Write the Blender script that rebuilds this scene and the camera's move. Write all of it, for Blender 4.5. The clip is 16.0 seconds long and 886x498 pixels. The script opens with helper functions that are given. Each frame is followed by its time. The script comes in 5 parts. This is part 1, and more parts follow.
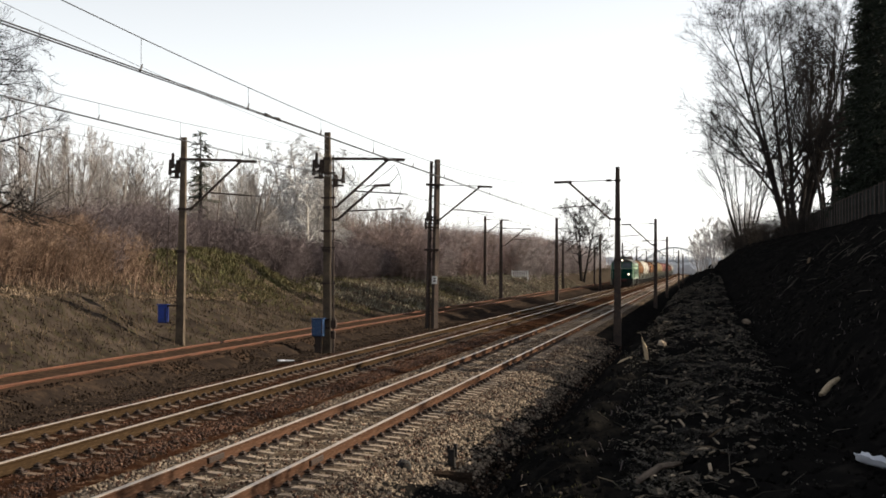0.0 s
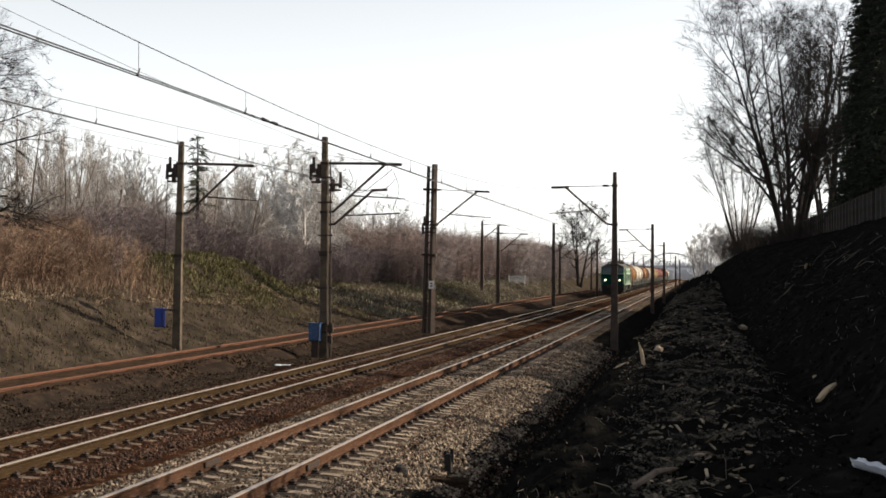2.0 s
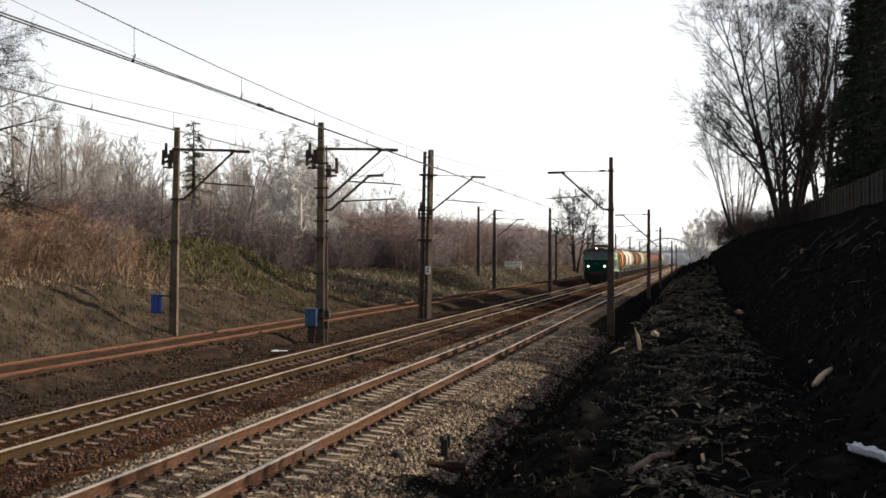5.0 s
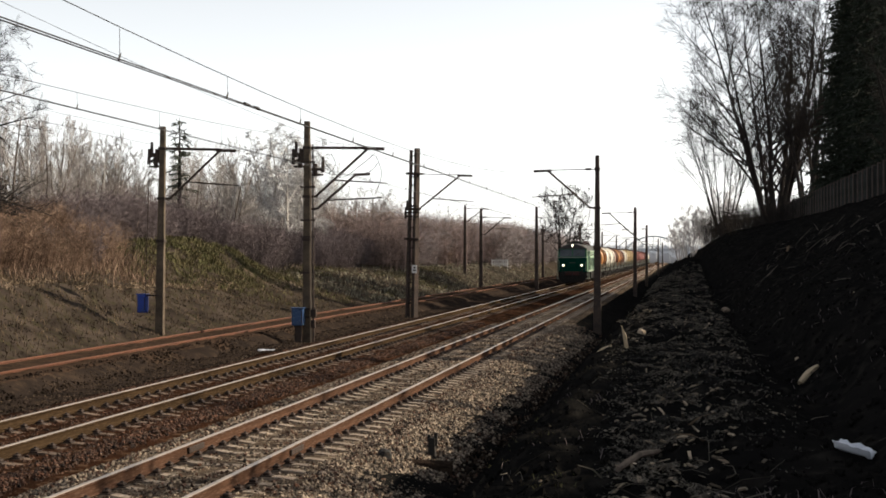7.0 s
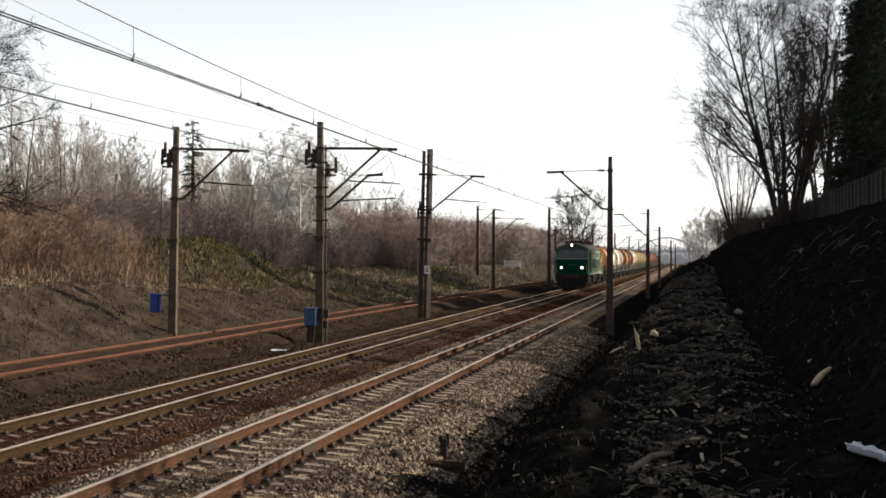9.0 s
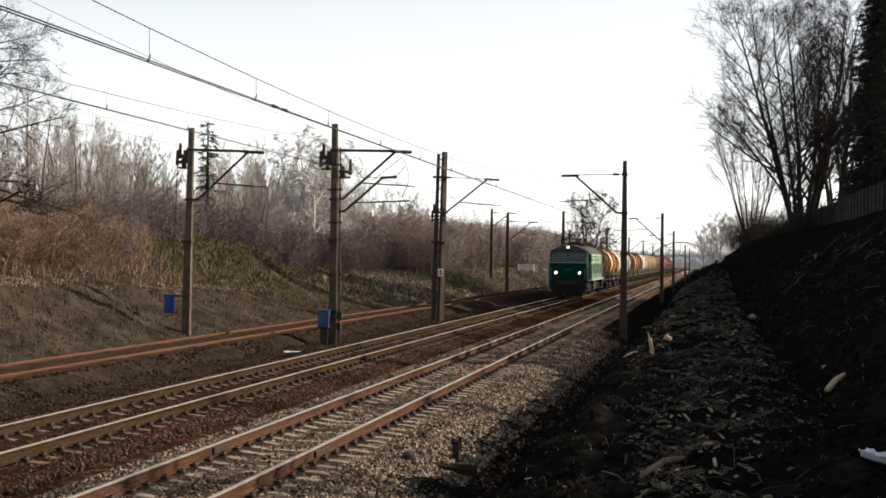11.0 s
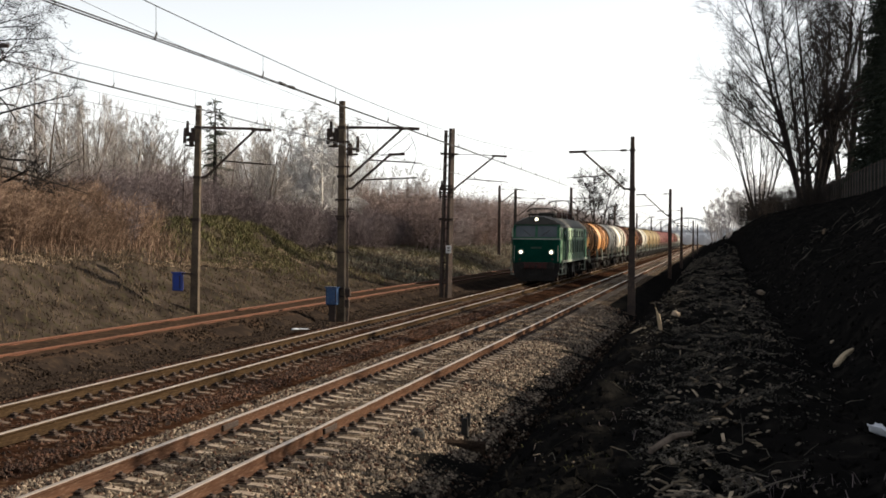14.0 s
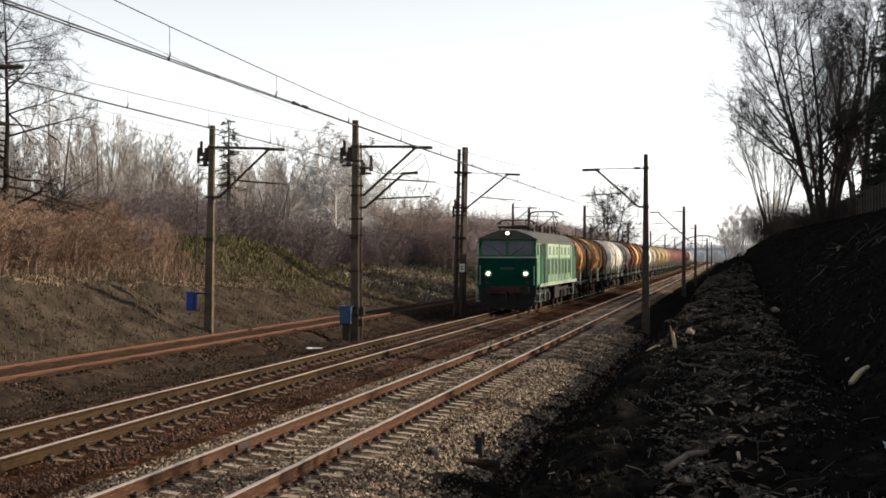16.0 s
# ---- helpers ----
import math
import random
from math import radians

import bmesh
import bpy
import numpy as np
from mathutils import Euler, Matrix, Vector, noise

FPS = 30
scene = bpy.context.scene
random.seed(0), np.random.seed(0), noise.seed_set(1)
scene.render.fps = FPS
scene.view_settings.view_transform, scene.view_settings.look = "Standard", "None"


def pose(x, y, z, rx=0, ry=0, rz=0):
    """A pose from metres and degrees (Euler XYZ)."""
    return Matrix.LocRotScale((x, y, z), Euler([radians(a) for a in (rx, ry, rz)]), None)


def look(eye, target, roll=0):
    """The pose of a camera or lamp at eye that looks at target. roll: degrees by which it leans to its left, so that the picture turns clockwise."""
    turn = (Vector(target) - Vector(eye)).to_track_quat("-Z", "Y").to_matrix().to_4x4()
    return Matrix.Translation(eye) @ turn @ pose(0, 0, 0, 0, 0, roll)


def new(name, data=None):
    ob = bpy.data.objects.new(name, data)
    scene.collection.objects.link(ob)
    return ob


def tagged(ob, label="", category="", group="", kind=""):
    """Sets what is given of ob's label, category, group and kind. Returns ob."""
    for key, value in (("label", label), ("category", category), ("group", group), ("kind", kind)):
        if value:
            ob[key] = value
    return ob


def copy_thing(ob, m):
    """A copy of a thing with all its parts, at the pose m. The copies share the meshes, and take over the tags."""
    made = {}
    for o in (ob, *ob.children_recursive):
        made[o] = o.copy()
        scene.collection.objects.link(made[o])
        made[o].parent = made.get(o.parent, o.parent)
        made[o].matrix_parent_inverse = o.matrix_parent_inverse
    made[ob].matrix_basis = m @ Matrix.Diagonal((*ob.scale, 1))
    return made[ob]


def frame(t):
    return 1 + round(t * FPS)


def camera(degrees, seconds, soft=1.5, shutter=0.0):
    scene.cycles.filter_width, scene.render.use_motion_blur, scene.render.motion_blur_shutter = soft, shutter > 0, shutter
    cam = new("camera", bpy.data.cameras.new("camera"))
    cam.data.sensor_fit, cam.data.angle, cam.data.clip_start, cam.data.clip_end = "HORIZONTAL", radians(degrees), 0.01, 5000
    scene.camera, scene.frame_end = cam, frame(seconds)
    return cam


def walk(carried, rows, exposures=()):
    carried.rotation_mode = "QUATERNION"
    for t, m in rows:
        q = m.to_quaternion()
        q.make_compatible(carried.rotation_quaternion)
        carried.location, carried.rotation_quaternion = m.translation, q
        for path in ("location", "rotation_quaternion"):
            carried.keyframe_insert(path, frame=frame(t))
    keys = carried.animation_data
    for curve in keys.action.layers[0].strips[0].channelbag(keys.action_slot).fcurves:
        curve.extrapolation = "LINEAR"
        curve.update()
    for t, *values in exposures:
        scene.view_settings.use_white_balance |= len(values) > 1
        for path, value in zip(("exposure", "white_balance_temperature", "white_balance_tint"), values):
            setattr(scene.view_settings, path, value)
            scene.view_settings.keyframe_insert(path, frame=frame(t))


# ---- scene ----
# The camera: held in the hand on a bench of the cutting, turning a little.
EYE = 2.69
cam = camera(32.4, 16.0, soft=1.7)
TURNS = [
    (0, 9.552, 0.692, 0.132),
    (0.5, 9.329, 0.688, -0.035),
    (1, 9.253, 0.803, -0.096),
    (1.5, 9.312, 0.834, 0.101),
    (2, 9.441, 0.874, 0.277),
    (2.5, 9.481, 1.048, -0.158),
    (3, 9.406, 1.206, 0.085),
    (3.5, 9.377, 0.577, 0.059),
    (4, 9.359, 0.416, 0.135),
    (6.5, 9.095, 0.201, 0.153),
    (7, 8.799, 0.279, 0.015),
    (7.5, 8.924, 0.335, 0.108),
    (8, 9.179, 0.334, 0.158),
    (8.5, 9.241, 0.293, 0.184),
    (11, 9.792, 0.410, 0.618),
    (11.5, 9.804, 0.176, 0.956),
    (12, 9.946, 0.008, 0.564),
    (12.5, 9.575, 0.045, 0.490),
    (13, 9.590, -0.082, 0.337),
    (13.5, 9.985, -0.404, 0.441),
    (14, 10.079, -0.464, 0.385),
    (14.5, 10.102, -0.108, 0.036),
    (15, 9.757, -0.118, 0.196),
    (15.5, 10.208, -0.213, 0.423),
    (16, 10.593, 0.233, 0.141),
]
walk(cam, [(t, pose(0, 0, EYE, 90 + pitch, 0, yaw) @ pose(0, 0, 0, 0, 0, roll)) for t, yaw, pitch, roll in TURNS],
     exposures=[(0.0, 0.72), (16.0, 0.72)])

# ---- light: low sun over the right-hand bank, hazy white sky ----
SUN_FROM = Vector((1.0, 0.34, 0.58)).normalized()
world = bpy.data.worlds.new("world")
scene.world = world
world.use_nodes = True
wn, wl = world.node_tree.nodes, world.node_tree.links
sky = wn.new("ShaderNodeTexSky")
sky.sky_type = "NISHITA"
sky.sun_disc = False
sky.sun_elevation = math.asin(SUN_FROM.z)
sky.sun_rotation = math.atan2(SUN_FROM.x, SUN_FROM.y)
sky.air_density, sky.dust_density, sky.ozone_density = 1.0, 0.6, 1.0
wn["Background"].inputs["Strength"].default_value = 0.15
grey = wn.new("ShaderNodeRGBToBW")  # thin high haze takes most of the blue out
wl.new(sky.outputs["Color"], grey.inputs["Color"])
haze = wn.new("ShaderNodeMix")
haze.data_type = "RGBA"
haze.inputs[0].default_value = 0.85
wl.new(sky.outputs["Color"], haze.inputs[6])
wl.new(grey.outputs["Val"], haze.inputs[7])
wl.new(haze.outputs[2], wn["Background"].inputs["Color"])
sun_data = bpy.data.lights.new("sun", "SUN")
sun_data.energy, sun_data.angle, sun_data.color = 5.0, radians(0.6), (1.0, 0.86, 0.67)
sun = new("sun", sun_data)
sun.matrix_world = look(SUN_FROM * 300, (0, 0, 0))


# ---- materials ----
def mat(name, a, b, scale=4.0, rough=0.8, metal=0.0, bump=0.3, fine=40.0, c=None, amount=0.35, rand=0.0, world_space=False, emit=0.0, stretch=None, island=0.0):
    """Two colours mixed by a coarse noise, a third in patches of a finer one, relief from the finest."""
    m = bpy.data.materials.new(name)
    m.use_nodes = True
    n, l = m.node_tree.nodes, m.node_tree.links
    p = n["Principled BSDF"]
    if world_space:
        src = n.new("ShaderNodeNewGeometry").outputs["Position"]
    else:
        src = n.new("ShaderNodeTexCoord").outputs["Object"]
    if stretch:
        mp = n.new("ShaderNodeMapping")
        mp.inputs["Scale"].default_value = stretch
        l.new(src, mp.inputs["Vector"])
        src = mp.outputs["Vector"]

    def noise_at(s, detail):
        t = n.new("ShaderNodeTexNoise")
        t.inputs["Scale"].default_value, t.inputs["Detail"].default_value = s, detail
        l.new(src, t.inputs["Vector"])
        return t.outputs["Fac"]

    def ramp(fac, lo, hi):
        r = n.new("ShaderNodeMapRange")
        r.inputs["From Min"].default_value, r.inputs["From Max"].default_value = lo, hi
        l.new(fac, r.inputs["Value"])
        return r.outputs["Result"]

    def mix(fac, ca, cb):
        x = n.new("ShaderNodeMix")
        x.data_type = "RGBA"
        l.new(fac, x.inputs[0])
        for sock, v in ((x.inputs[6], ca), (x.inputs[7], cb)):
            if isinstance(v, tuple):
                sock.default_value = (*v, 1)
            else:
                l.new(v, sock)
        return x.outputs[2]

    col = mix(ramp(noise_at(scale, 6), 0.36, 0.64), a, b)
    if c:
        col = mix(ramp(noise_at(scale * 4.3, 5), 0.62 - amount * 0.3, 0.8 - amount * 0.3), col, c)
    if rand:
        oi = n.new("ShaderNodeObjectInfo")
        h = n.new("ShaderNodeHueSaturation")
        r = n.new("ShaderNodeMapRange")
        r.inputs["To Min"].default_value, r.inputs["To Max"].default_value = 1 - rand, 1 + rand
        l.new(oi.outputs["Random"], r.inputs["Value"])
        l.new(r.outputs["Result"], h.inputs["Value"])
        l.new(col, h.inputs["Color"])
        col = h.outputs["Color"]
    if island:
        geo = n.new("ShaderNodeNewGeometry")
        h = n.new("ShaderNodeHueSaturation")
        r = n.new("ShaderNodeMapRange")
        r.inputs["To Min"].default_value, r.inputs["To Max"].default_value = 1 - island, 1 + island
        l.new(geo.outputs["Random Per Island"], r.inputs["Value"])
        l.new(r.outputs["Result"], h.inputs["Value"])
        l.new(col, h.inputs["Color"])
        col = h.outputs["Color"]
    l.new(col, p.inputs["Base Color"])
    f = noise_at(fine, 4)
    rr = n.new("ShaderNodeMapRange")
    rr.inputs["To Min"].default_value, rr.inputs["To Max"].default_value = max(0.02, rough - 0.12), min(1, rough + 0.12)
    l.new(f, rr.inputs["Value"])
    l.new(rr.outputs["Result"], p.inputs["Roughness"])
    p.inputs["Metallic"].default_value = metal
    p.inputs["Specular IOR Level"].default_value = 0.3 if rough < 0.93 else 0.0
    if bump:
        bp = n.new("ShaderNodeBump")
        bp.inputs["Strength"].default_value, bp.inputs["Distance"].default_value = bump, 0.03
        l.new(f, bp.inputs["Height"])
        l.new(bp.outputs["Normal"], p.inputs["Normal"])
    if emit:
        p.inputs["Emission Color"].default_value = (*a, 1)
        p.inputs["Emission Strength"].default_value = emit
    return m


M = {
    "grass": mat("dry_grass", (0.054, 0.042, 0.034), (0.021, 0.0165, 0.014), 0.8, 0.95, bump=1.0, fine=7, c=(0.034, 0.030, 0.018), amount=0.45, world_space=True),
    "yard": mat("cinder_ground", (0.027, 0.0200, 0.0162), (0.0155, 0.0122, 0.0105), 0.7, 0.95, bump=1.0, fine=14, c=(0.044, 0.031, 0.022), amount=0.35, world_space=True),
    "siding_bed": mat("rusty_cinder_bed", (0.044, 0.028, 0.0195), (0.024, 0.0165, 0.0125), 1.6, 0.95, bump=1.0, fine=18, c=(0.062, 0.043, 0.030), amount=0.4, world_space=True),
    # near-black albedo: the bank's deep shade is put into the soil
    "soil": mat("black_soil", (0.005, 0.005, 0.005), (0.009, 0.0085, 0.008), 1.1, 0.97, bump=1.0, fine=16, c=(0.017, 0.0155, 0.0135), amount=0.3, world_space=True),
    "ballast_a": mat("grey_ballast", (0.080, 0.059, 0.042), (0.034, 0.025, 0.020), 1.7, 0.95, bump=1.0, fine=22, c=(0.200, 0.166, 0.126), amount=0.3, world_space=True),
    "ballast_b": mat("rusty_ballast", (0.029, 0.0135, 0.008), (0.013, 0.0075, 0.005), 1.4, 0.95, bump=1.0, fine=22, c=(0.070, 0.042, 0.027), amount=0.3, world_space=True),
    "stone_a": mat("grey_stone", (0.215, 0.172, 0.126), (0.110, 0.083, 0.062), 6.0, 0.9, bump=0.5, fine=50, c=(0.09, 0.068, 0.053), world_space=True, island=0.92),
    "stone_b": mat("rusty_stone", (0.066, 0.029, 0.016), (0.034, 0.0175, 0.011), 5.0, 0.9, bump=0.5, fine=50, c=(0.150, 0.104, 0.074), amount=0.2, world_space=True, island=0.8),
    "mulch": mat("leaf_mulch", (0.120, 0.103, 0.082), (0.018, 0.0165, 0.0145), 1.4, 0.9, bump=0.3, fine=40, world_space=True, island=0.97),
    "mulch_pale": mat("split_chip", (0.26, 0.205, 0.145), (0.12, 0.095, 0.07), 3.0, 0.9, bump=0.2, world_space=True, island=0.8),
    "cinder": mat("loose_cinder", (0.040, 0.029, 0.022), (0.015, 0.0115, 0.0098), 1.2, 0.95, bump=0.5, fine=50, c=(0.080, 0.060, 0.044), amount=0.3, world_space=True, island=0.9),
    "concrete_brown": mat("rust_stained_concrete", (0.120, 0.080, 0.054), (0.075, 0.050, 0.035), 5.0, 0.9, bump=0.5, fine=50, c=(0.19, 0.145, 0.105), amount=0.3, rand=0.3),
    "straw_pale": mat("bleached_straw", (0.32, 0.245, 0.175), (0.20, 0.152, 0.108), 1.0, 0.95, bump=0.1, island=0.5),
    "rail": mat("rusty_rail", (0.076, 0.041, 0.027), (0.047, 0.026, 0.018), 3.0, 0.96, 0.0, 0.3, 60, c=(0.105, 0.070, 0.050), stretch=(6, 0.5, 6)),
    "rail_old": mat("rusty_old_rail", (0.125, 0.049, 0.025), (0.086, 0.036, 0.021), 3.0, 0.85, 0.0, 0.4, 60, stretch=(6, 0.5, 6)),
    "rail_dust": mat("dusty_rail", (0.042, 0.027, 0.0155), (0.026, 0.017, 0.010), 3.0, 0.96, 0.0, 0.3, 60, c=(0.062, 0.042, 0.025), stretch=(6, 0.5, 6)),
    "shine": mat("worn_rail_head", (0.46, 0.38, 0.31), (0.36, 0.29, 0.23), 3.0, 0.42, 0.85, 0.05, 60, stretch=(9, 0.3, 9)),
    "concrete": mat("sleeper_concrete", (0.281, 0.234, 0.183), (0.178, 0.140, 0.106), 5.0, 0.9, bump=0.5, fine=50, c=(0.145, 0.093, 0.068), amount=0.4, rand=0.2),
    "timber": mat("tarred_timber", (0.10, 0.07, 0.05), (0.065, 0.045, 0.035), 4.0, 0.9, bump=0.7, fine=30, c=(0.17, 0.12, 0.085), rand=0.25, stretch=(1, 8, 1)),
    "rotten": mat("rotten_timber", (0.045, 0.032, 0.024), (0.022, 0.016, 0.013), 5.0, 0.95, bump=1.0, fine=30, c=(0.09, 0.065, 0.046), amount=0.25, stretch=(1, 8, 4)),
    "iron": mat("dark_iron", (0.045, 0.032, 0.026), (0.028, 0.022, 0.02), 8.0, 0.75, 0.3, 0.3, 60, c=(0.10, 0.05, 0.03), amount=0.2),
    # light concrete darkened so the unlit mast fronts carry their shade
    "mast": mat("mast_concrete", (0.110, 0.083, 0.057), (0.056, 0.042, 0.030), 2.5, 0.9, bump=0.4, fine=30, c=(0.045, 0.033, 0.025), amount=0.3),
    # darker mast copy: backlight and shade are put into its colour
    "mast_dark": mat("weathered_mast", (0.060, 0.043, 0.035), (0.036, 0.028, 0.025), 2.5, 0.9, bump=0.4, fine=30, c=(0.095, 0.062, 0.046), amount=0.3),
    "wire": mat("wire_copper", (0.05, 0.045, 0.045), (0.03, 0.03, 0.03), 5.0, 0.6, 0.3, 0, 40),
    "enamel": mat("blue_enamel", (0.02, 0.05, 0.30), (0.015, 0.04, 0.22), 3.0, 0.5, bump=0.1, c=(0.03, 0.07, 0.2)),
    "enamel_pale": mat("faded_blue_enamel", (0.02, 0.06, 0.15), (0.018, 0.045, 0.12), 3.0, 0.5, bump=0.1, c=(0.08, 0.13, 0.2)),
    "white": mat("white_plate", (0.75, 0.75, 0.72), (0.62, 0.62, 0.6), 4.0, 0.6, bump=0.05),
    "green": mat("dark_green_paint", (0.004, 0.047, 0.032), (0.003, 0.034, 0.024), 1.5, 0.94, bump=0.05, c=(0.010, 0.046, 0.032), amount=0.25),
    "cab_green": mat("mid_green_paint", (0.050, 0.135, 0.085), (0.034, 0.10, 0.064), 1.5, 0.94, bump=0.05, c=(0.028, 0.062, 0.04), amount=0.25),
    "mint": mat("mint_paint", (0.180, 0.285, 0.190), (0.125, 0.215, 0.140), 1.2, 0.5, bump=0.05, c=(0.075, 0.112, 0.075), amount=0.4, stretch=(1, 1, 0.25)),
    "mint_pale": mat("pale_mint_paint", (0.36, 0.47, 0.33), (0.28, 0.39, 0.26), 1.2, 0.45, bump=0.05, c=(0.17, 0.24, 0.155), amount=0.3, stretch=(1, 1, 0.25)),
    "roofing": mat("grimy_roof", (0.052, 0.052, 0.046), (0.032, 0.032, 0.029), 1.5, 0.7, bump=0.2, c=(0.065, 0.052, 0.042)),
    "glass": mat("cab_glass", (0.085, 0.10, 0.11), (0.05, 0.065, 0.078), 1.0, 0.08, bump=0.0),
    # pale base colour stands for the sky mirrored in the panes
    "window_pale": mat("dusty_window", (0.36, 0.43, 0.36), (0.27, 0.34, 0.28), 1.0, 0.15, bump=0.0),
    "frame_paint": mat("pale_frame", (0.30, 0.34, 0.29), (0.22, 0.25, 0.21), 4.0, 0.6, bump=0.05),
    "beam": mat("red_brown_beam", (0.06, 0.016, 0.013), (0.035, 0.012, 0.010), 4.0, 0.7, bump=0.2, c=(0.03, 0.02, 0.018)),
    "black": mat("sooty_black", (0.018, 0.017, 0.016), (0.012, 0.011, 0.011), 5.0, 0.8, 0.1, 0.3, 30, c=(0.045, 0.03, 0.02), amount=0.2),
    "louvre": mat("dark_louvre", (0.03, 0.06, 0.042), (0.022, 0.045, 0.032), 6.0, 0.7, bump=0.1),
    "lamp": mat("lamp_lens", (1.0, 0.87, 0.62), (1.0, 0.85, 0.6), 1.0, 0.2, bump=0.0, emit=4.0),
    "orange": mat("orange_tank", (0.62, 0.33, 0.135), (0.50, 0.245, 0.092), 0.8, 0.5, bump=0.1, c=(0.30, 0.12, 0.055), amount=0.05, stretch=(1, 1, 0.3)),
    "brown": mat("brown_tank", (0.24, 0.09, 0.045), (0.17, 0.065, 0.035), 0.8, 0.55, bump=0.1, c=(0.10, 0.045, 0.03), amount=0.3, stretch=(1, 1, 0.3)),
    "cream": mat("cream_tank", (0.78, 0.75, 0.68), (0.70, 0.67, 0.59), 0.8, 0.5, bump=0.1, c=(0.48, 0.42, 0.34), amount=0.0, stretch=(1, 1, 0.3)),
    "yellow": mat("yellow_tank", (0.53, 0.43, 0.25), (0.46, 0.36, 0.20), 0.8, 0.5, bump=0.1, c=(0.255, 0.170, 0.085), amount=0.3, stretch=(1, 1, 0.3)),
    # red paint lightened towards pink for haze on the distant wagons
    "pink": mat("faded_red_tank", (0.46, 0.22, 0.20), (0.38, 0.18, 0.165), 0.8, 0.5, bump=0.1, c=(0.2, 0.09, 0.08), amount=0.3, stretch=(1, 1, 0.3)),
    "grime": mat("tank_strap", (0.060, 0.034, 0.022), (0.040, 0.025, 0.018), 3.0, 0.8, bump=0.2),
    # bark albedo lowered: the trees' shaded, backlit side is in the colour
    "bark": mat("dark_bark", (0.031, 0.027, 0.0245), (0.020, 0.0175, 0.0165), 3.0, 0.95, bump=0.6, fine=20, rand=0.2, stretch=(3, 3, 0.6)),
    "bark_grey": mat("grey_bark", (0.17, 0.135, 0.11), (0.11, 0.087, 0.072), 3.0, 0.95, bump=0.5, fine=20, rand=0.25, stretch=(3, 3, 0.6)),
    "birch": mat("birch_bark", (0.50, 0.47, 0.43), (0.40, 0.37, 0.33), 3.0, 0.85, bump=0.3, fine=20, c=(0.10, 0.08, 0.07), amount=0.3, rand=0.15),
    # thicket twigs are lifted in tone for haze over the cutting
    "twig": mat("purple_brown_twig", (0.142, 0.116, 0.117), (0.098, 0.080, 0.081), 2.0, 0.95, bump=0.2, rand=0.3, island=0.3),
    # paler copy for far bushes, with distance haze in the colour
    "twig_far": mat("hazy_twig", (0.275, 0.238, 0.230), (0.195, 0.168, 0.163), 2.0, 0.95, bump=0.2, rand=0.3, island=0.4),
    "twig_pale": mat("pale_twig", (0.330, 0.298, 0.272), (0.220, 0.198, 0.182), 2.0, 0.95, bump=0.2, rand=0.25),
    "twig_red": mat("russet_stalk", (0.245, 0.170, 0.124), (0.150, 0.102, 0.074), 2.0, 0.95, bump=0.2, rand=0.25, island=0.55),
    "straw": mat("straw", (0.125, 0.092, 0.062), (0.072, 0.053, 0.036), 2.0, 0.95, bump=0.1, rand=0.2, island=0.6),
    "moss": mat("mossy_grass", (0.086, 0.087, 0.040), (0.112, 0.092, 0.052), 2.0, 0.95, bump=0.1, rand=0.2, island=0.75),
    # whiter than birch twigs are: haze and backlight lifted into the colour
    "twig_white": mat("birch_twig", (0.50, 0.488, 0.478), (0.36, 0.35, 0.342), 2.0, 0.95, bump=0.1, rand=0.15, island=0.4),
    # russet bushes, lightened to hold the distance haze
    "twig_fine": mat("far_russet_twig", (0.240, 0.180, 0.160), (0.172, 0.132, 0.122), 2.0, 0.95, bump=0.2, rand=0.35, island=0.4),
    "bank_moss": mat("dull_moss", (0.044, 0.044, 0.024), (0.026, 0.024, 0.016), 1.2, 0.95, bump=0.1, world_space=True, island=0.8),
    "pine_needle": mat("young_pine_needle", (0.060, 0.066, 0.046), (0.042, 0.047, 0.034), 3.0, 0.9, bump=0.2),
    "dead_twig": mat("dead_grey_twig", (0.10, 0.088, 0.074), (0.055, 0.048, 0.041), 2.0, 0.95, bump=0.2, island=0.8),
    "twig_under": mat("undergrowth_twig", (0.235, 0.208, 0.192), (0.130, 0.112, 0.106), 0.25, 0.95, bump=0.2, world_space=True, island=0.6),
    # far trees near the bridge: distance haze is put into this pale grey
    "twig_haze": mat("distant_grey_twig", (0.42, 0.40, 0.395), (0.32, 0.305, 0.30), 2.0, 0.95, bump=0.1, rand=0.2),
    # far slope grass with haze mixed into its pale colour
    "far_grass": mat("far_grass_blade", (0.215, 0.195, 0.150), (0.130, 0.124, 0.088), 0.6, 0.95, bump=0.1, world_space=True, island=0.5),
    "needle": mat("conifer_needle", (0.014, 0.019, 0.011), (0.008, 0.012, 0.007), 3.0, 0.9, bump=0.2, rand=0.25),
    # shade on the fence face is put into this dark concrete
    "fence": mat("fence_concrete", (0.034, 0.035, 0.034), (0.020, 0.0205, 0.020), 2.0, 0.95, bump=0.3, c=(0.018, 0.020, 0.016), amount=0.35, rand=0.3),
    "wood_pale": mat("split_wood", (0.50, 0.40, 0.27), (0.38, 0.29, 0.19), 6.0, 0.85, bump=0.4, stretch=(8, 1, 8)),
    "paper": mat("plastic_litter", (0.60, 0.62, 0.68), (0.42, 0.44, 0.50), 5.0, 0.5, bump=0.3, fine=25),
    # bridge and far woods: distance haze is painted in as pale base colour
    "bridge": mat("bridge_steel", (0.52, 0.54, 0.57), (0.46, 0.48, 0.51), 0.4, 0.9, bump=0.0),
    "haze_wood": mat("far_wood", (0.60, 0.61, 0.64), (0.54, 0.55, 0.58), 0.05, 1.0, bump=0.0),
}


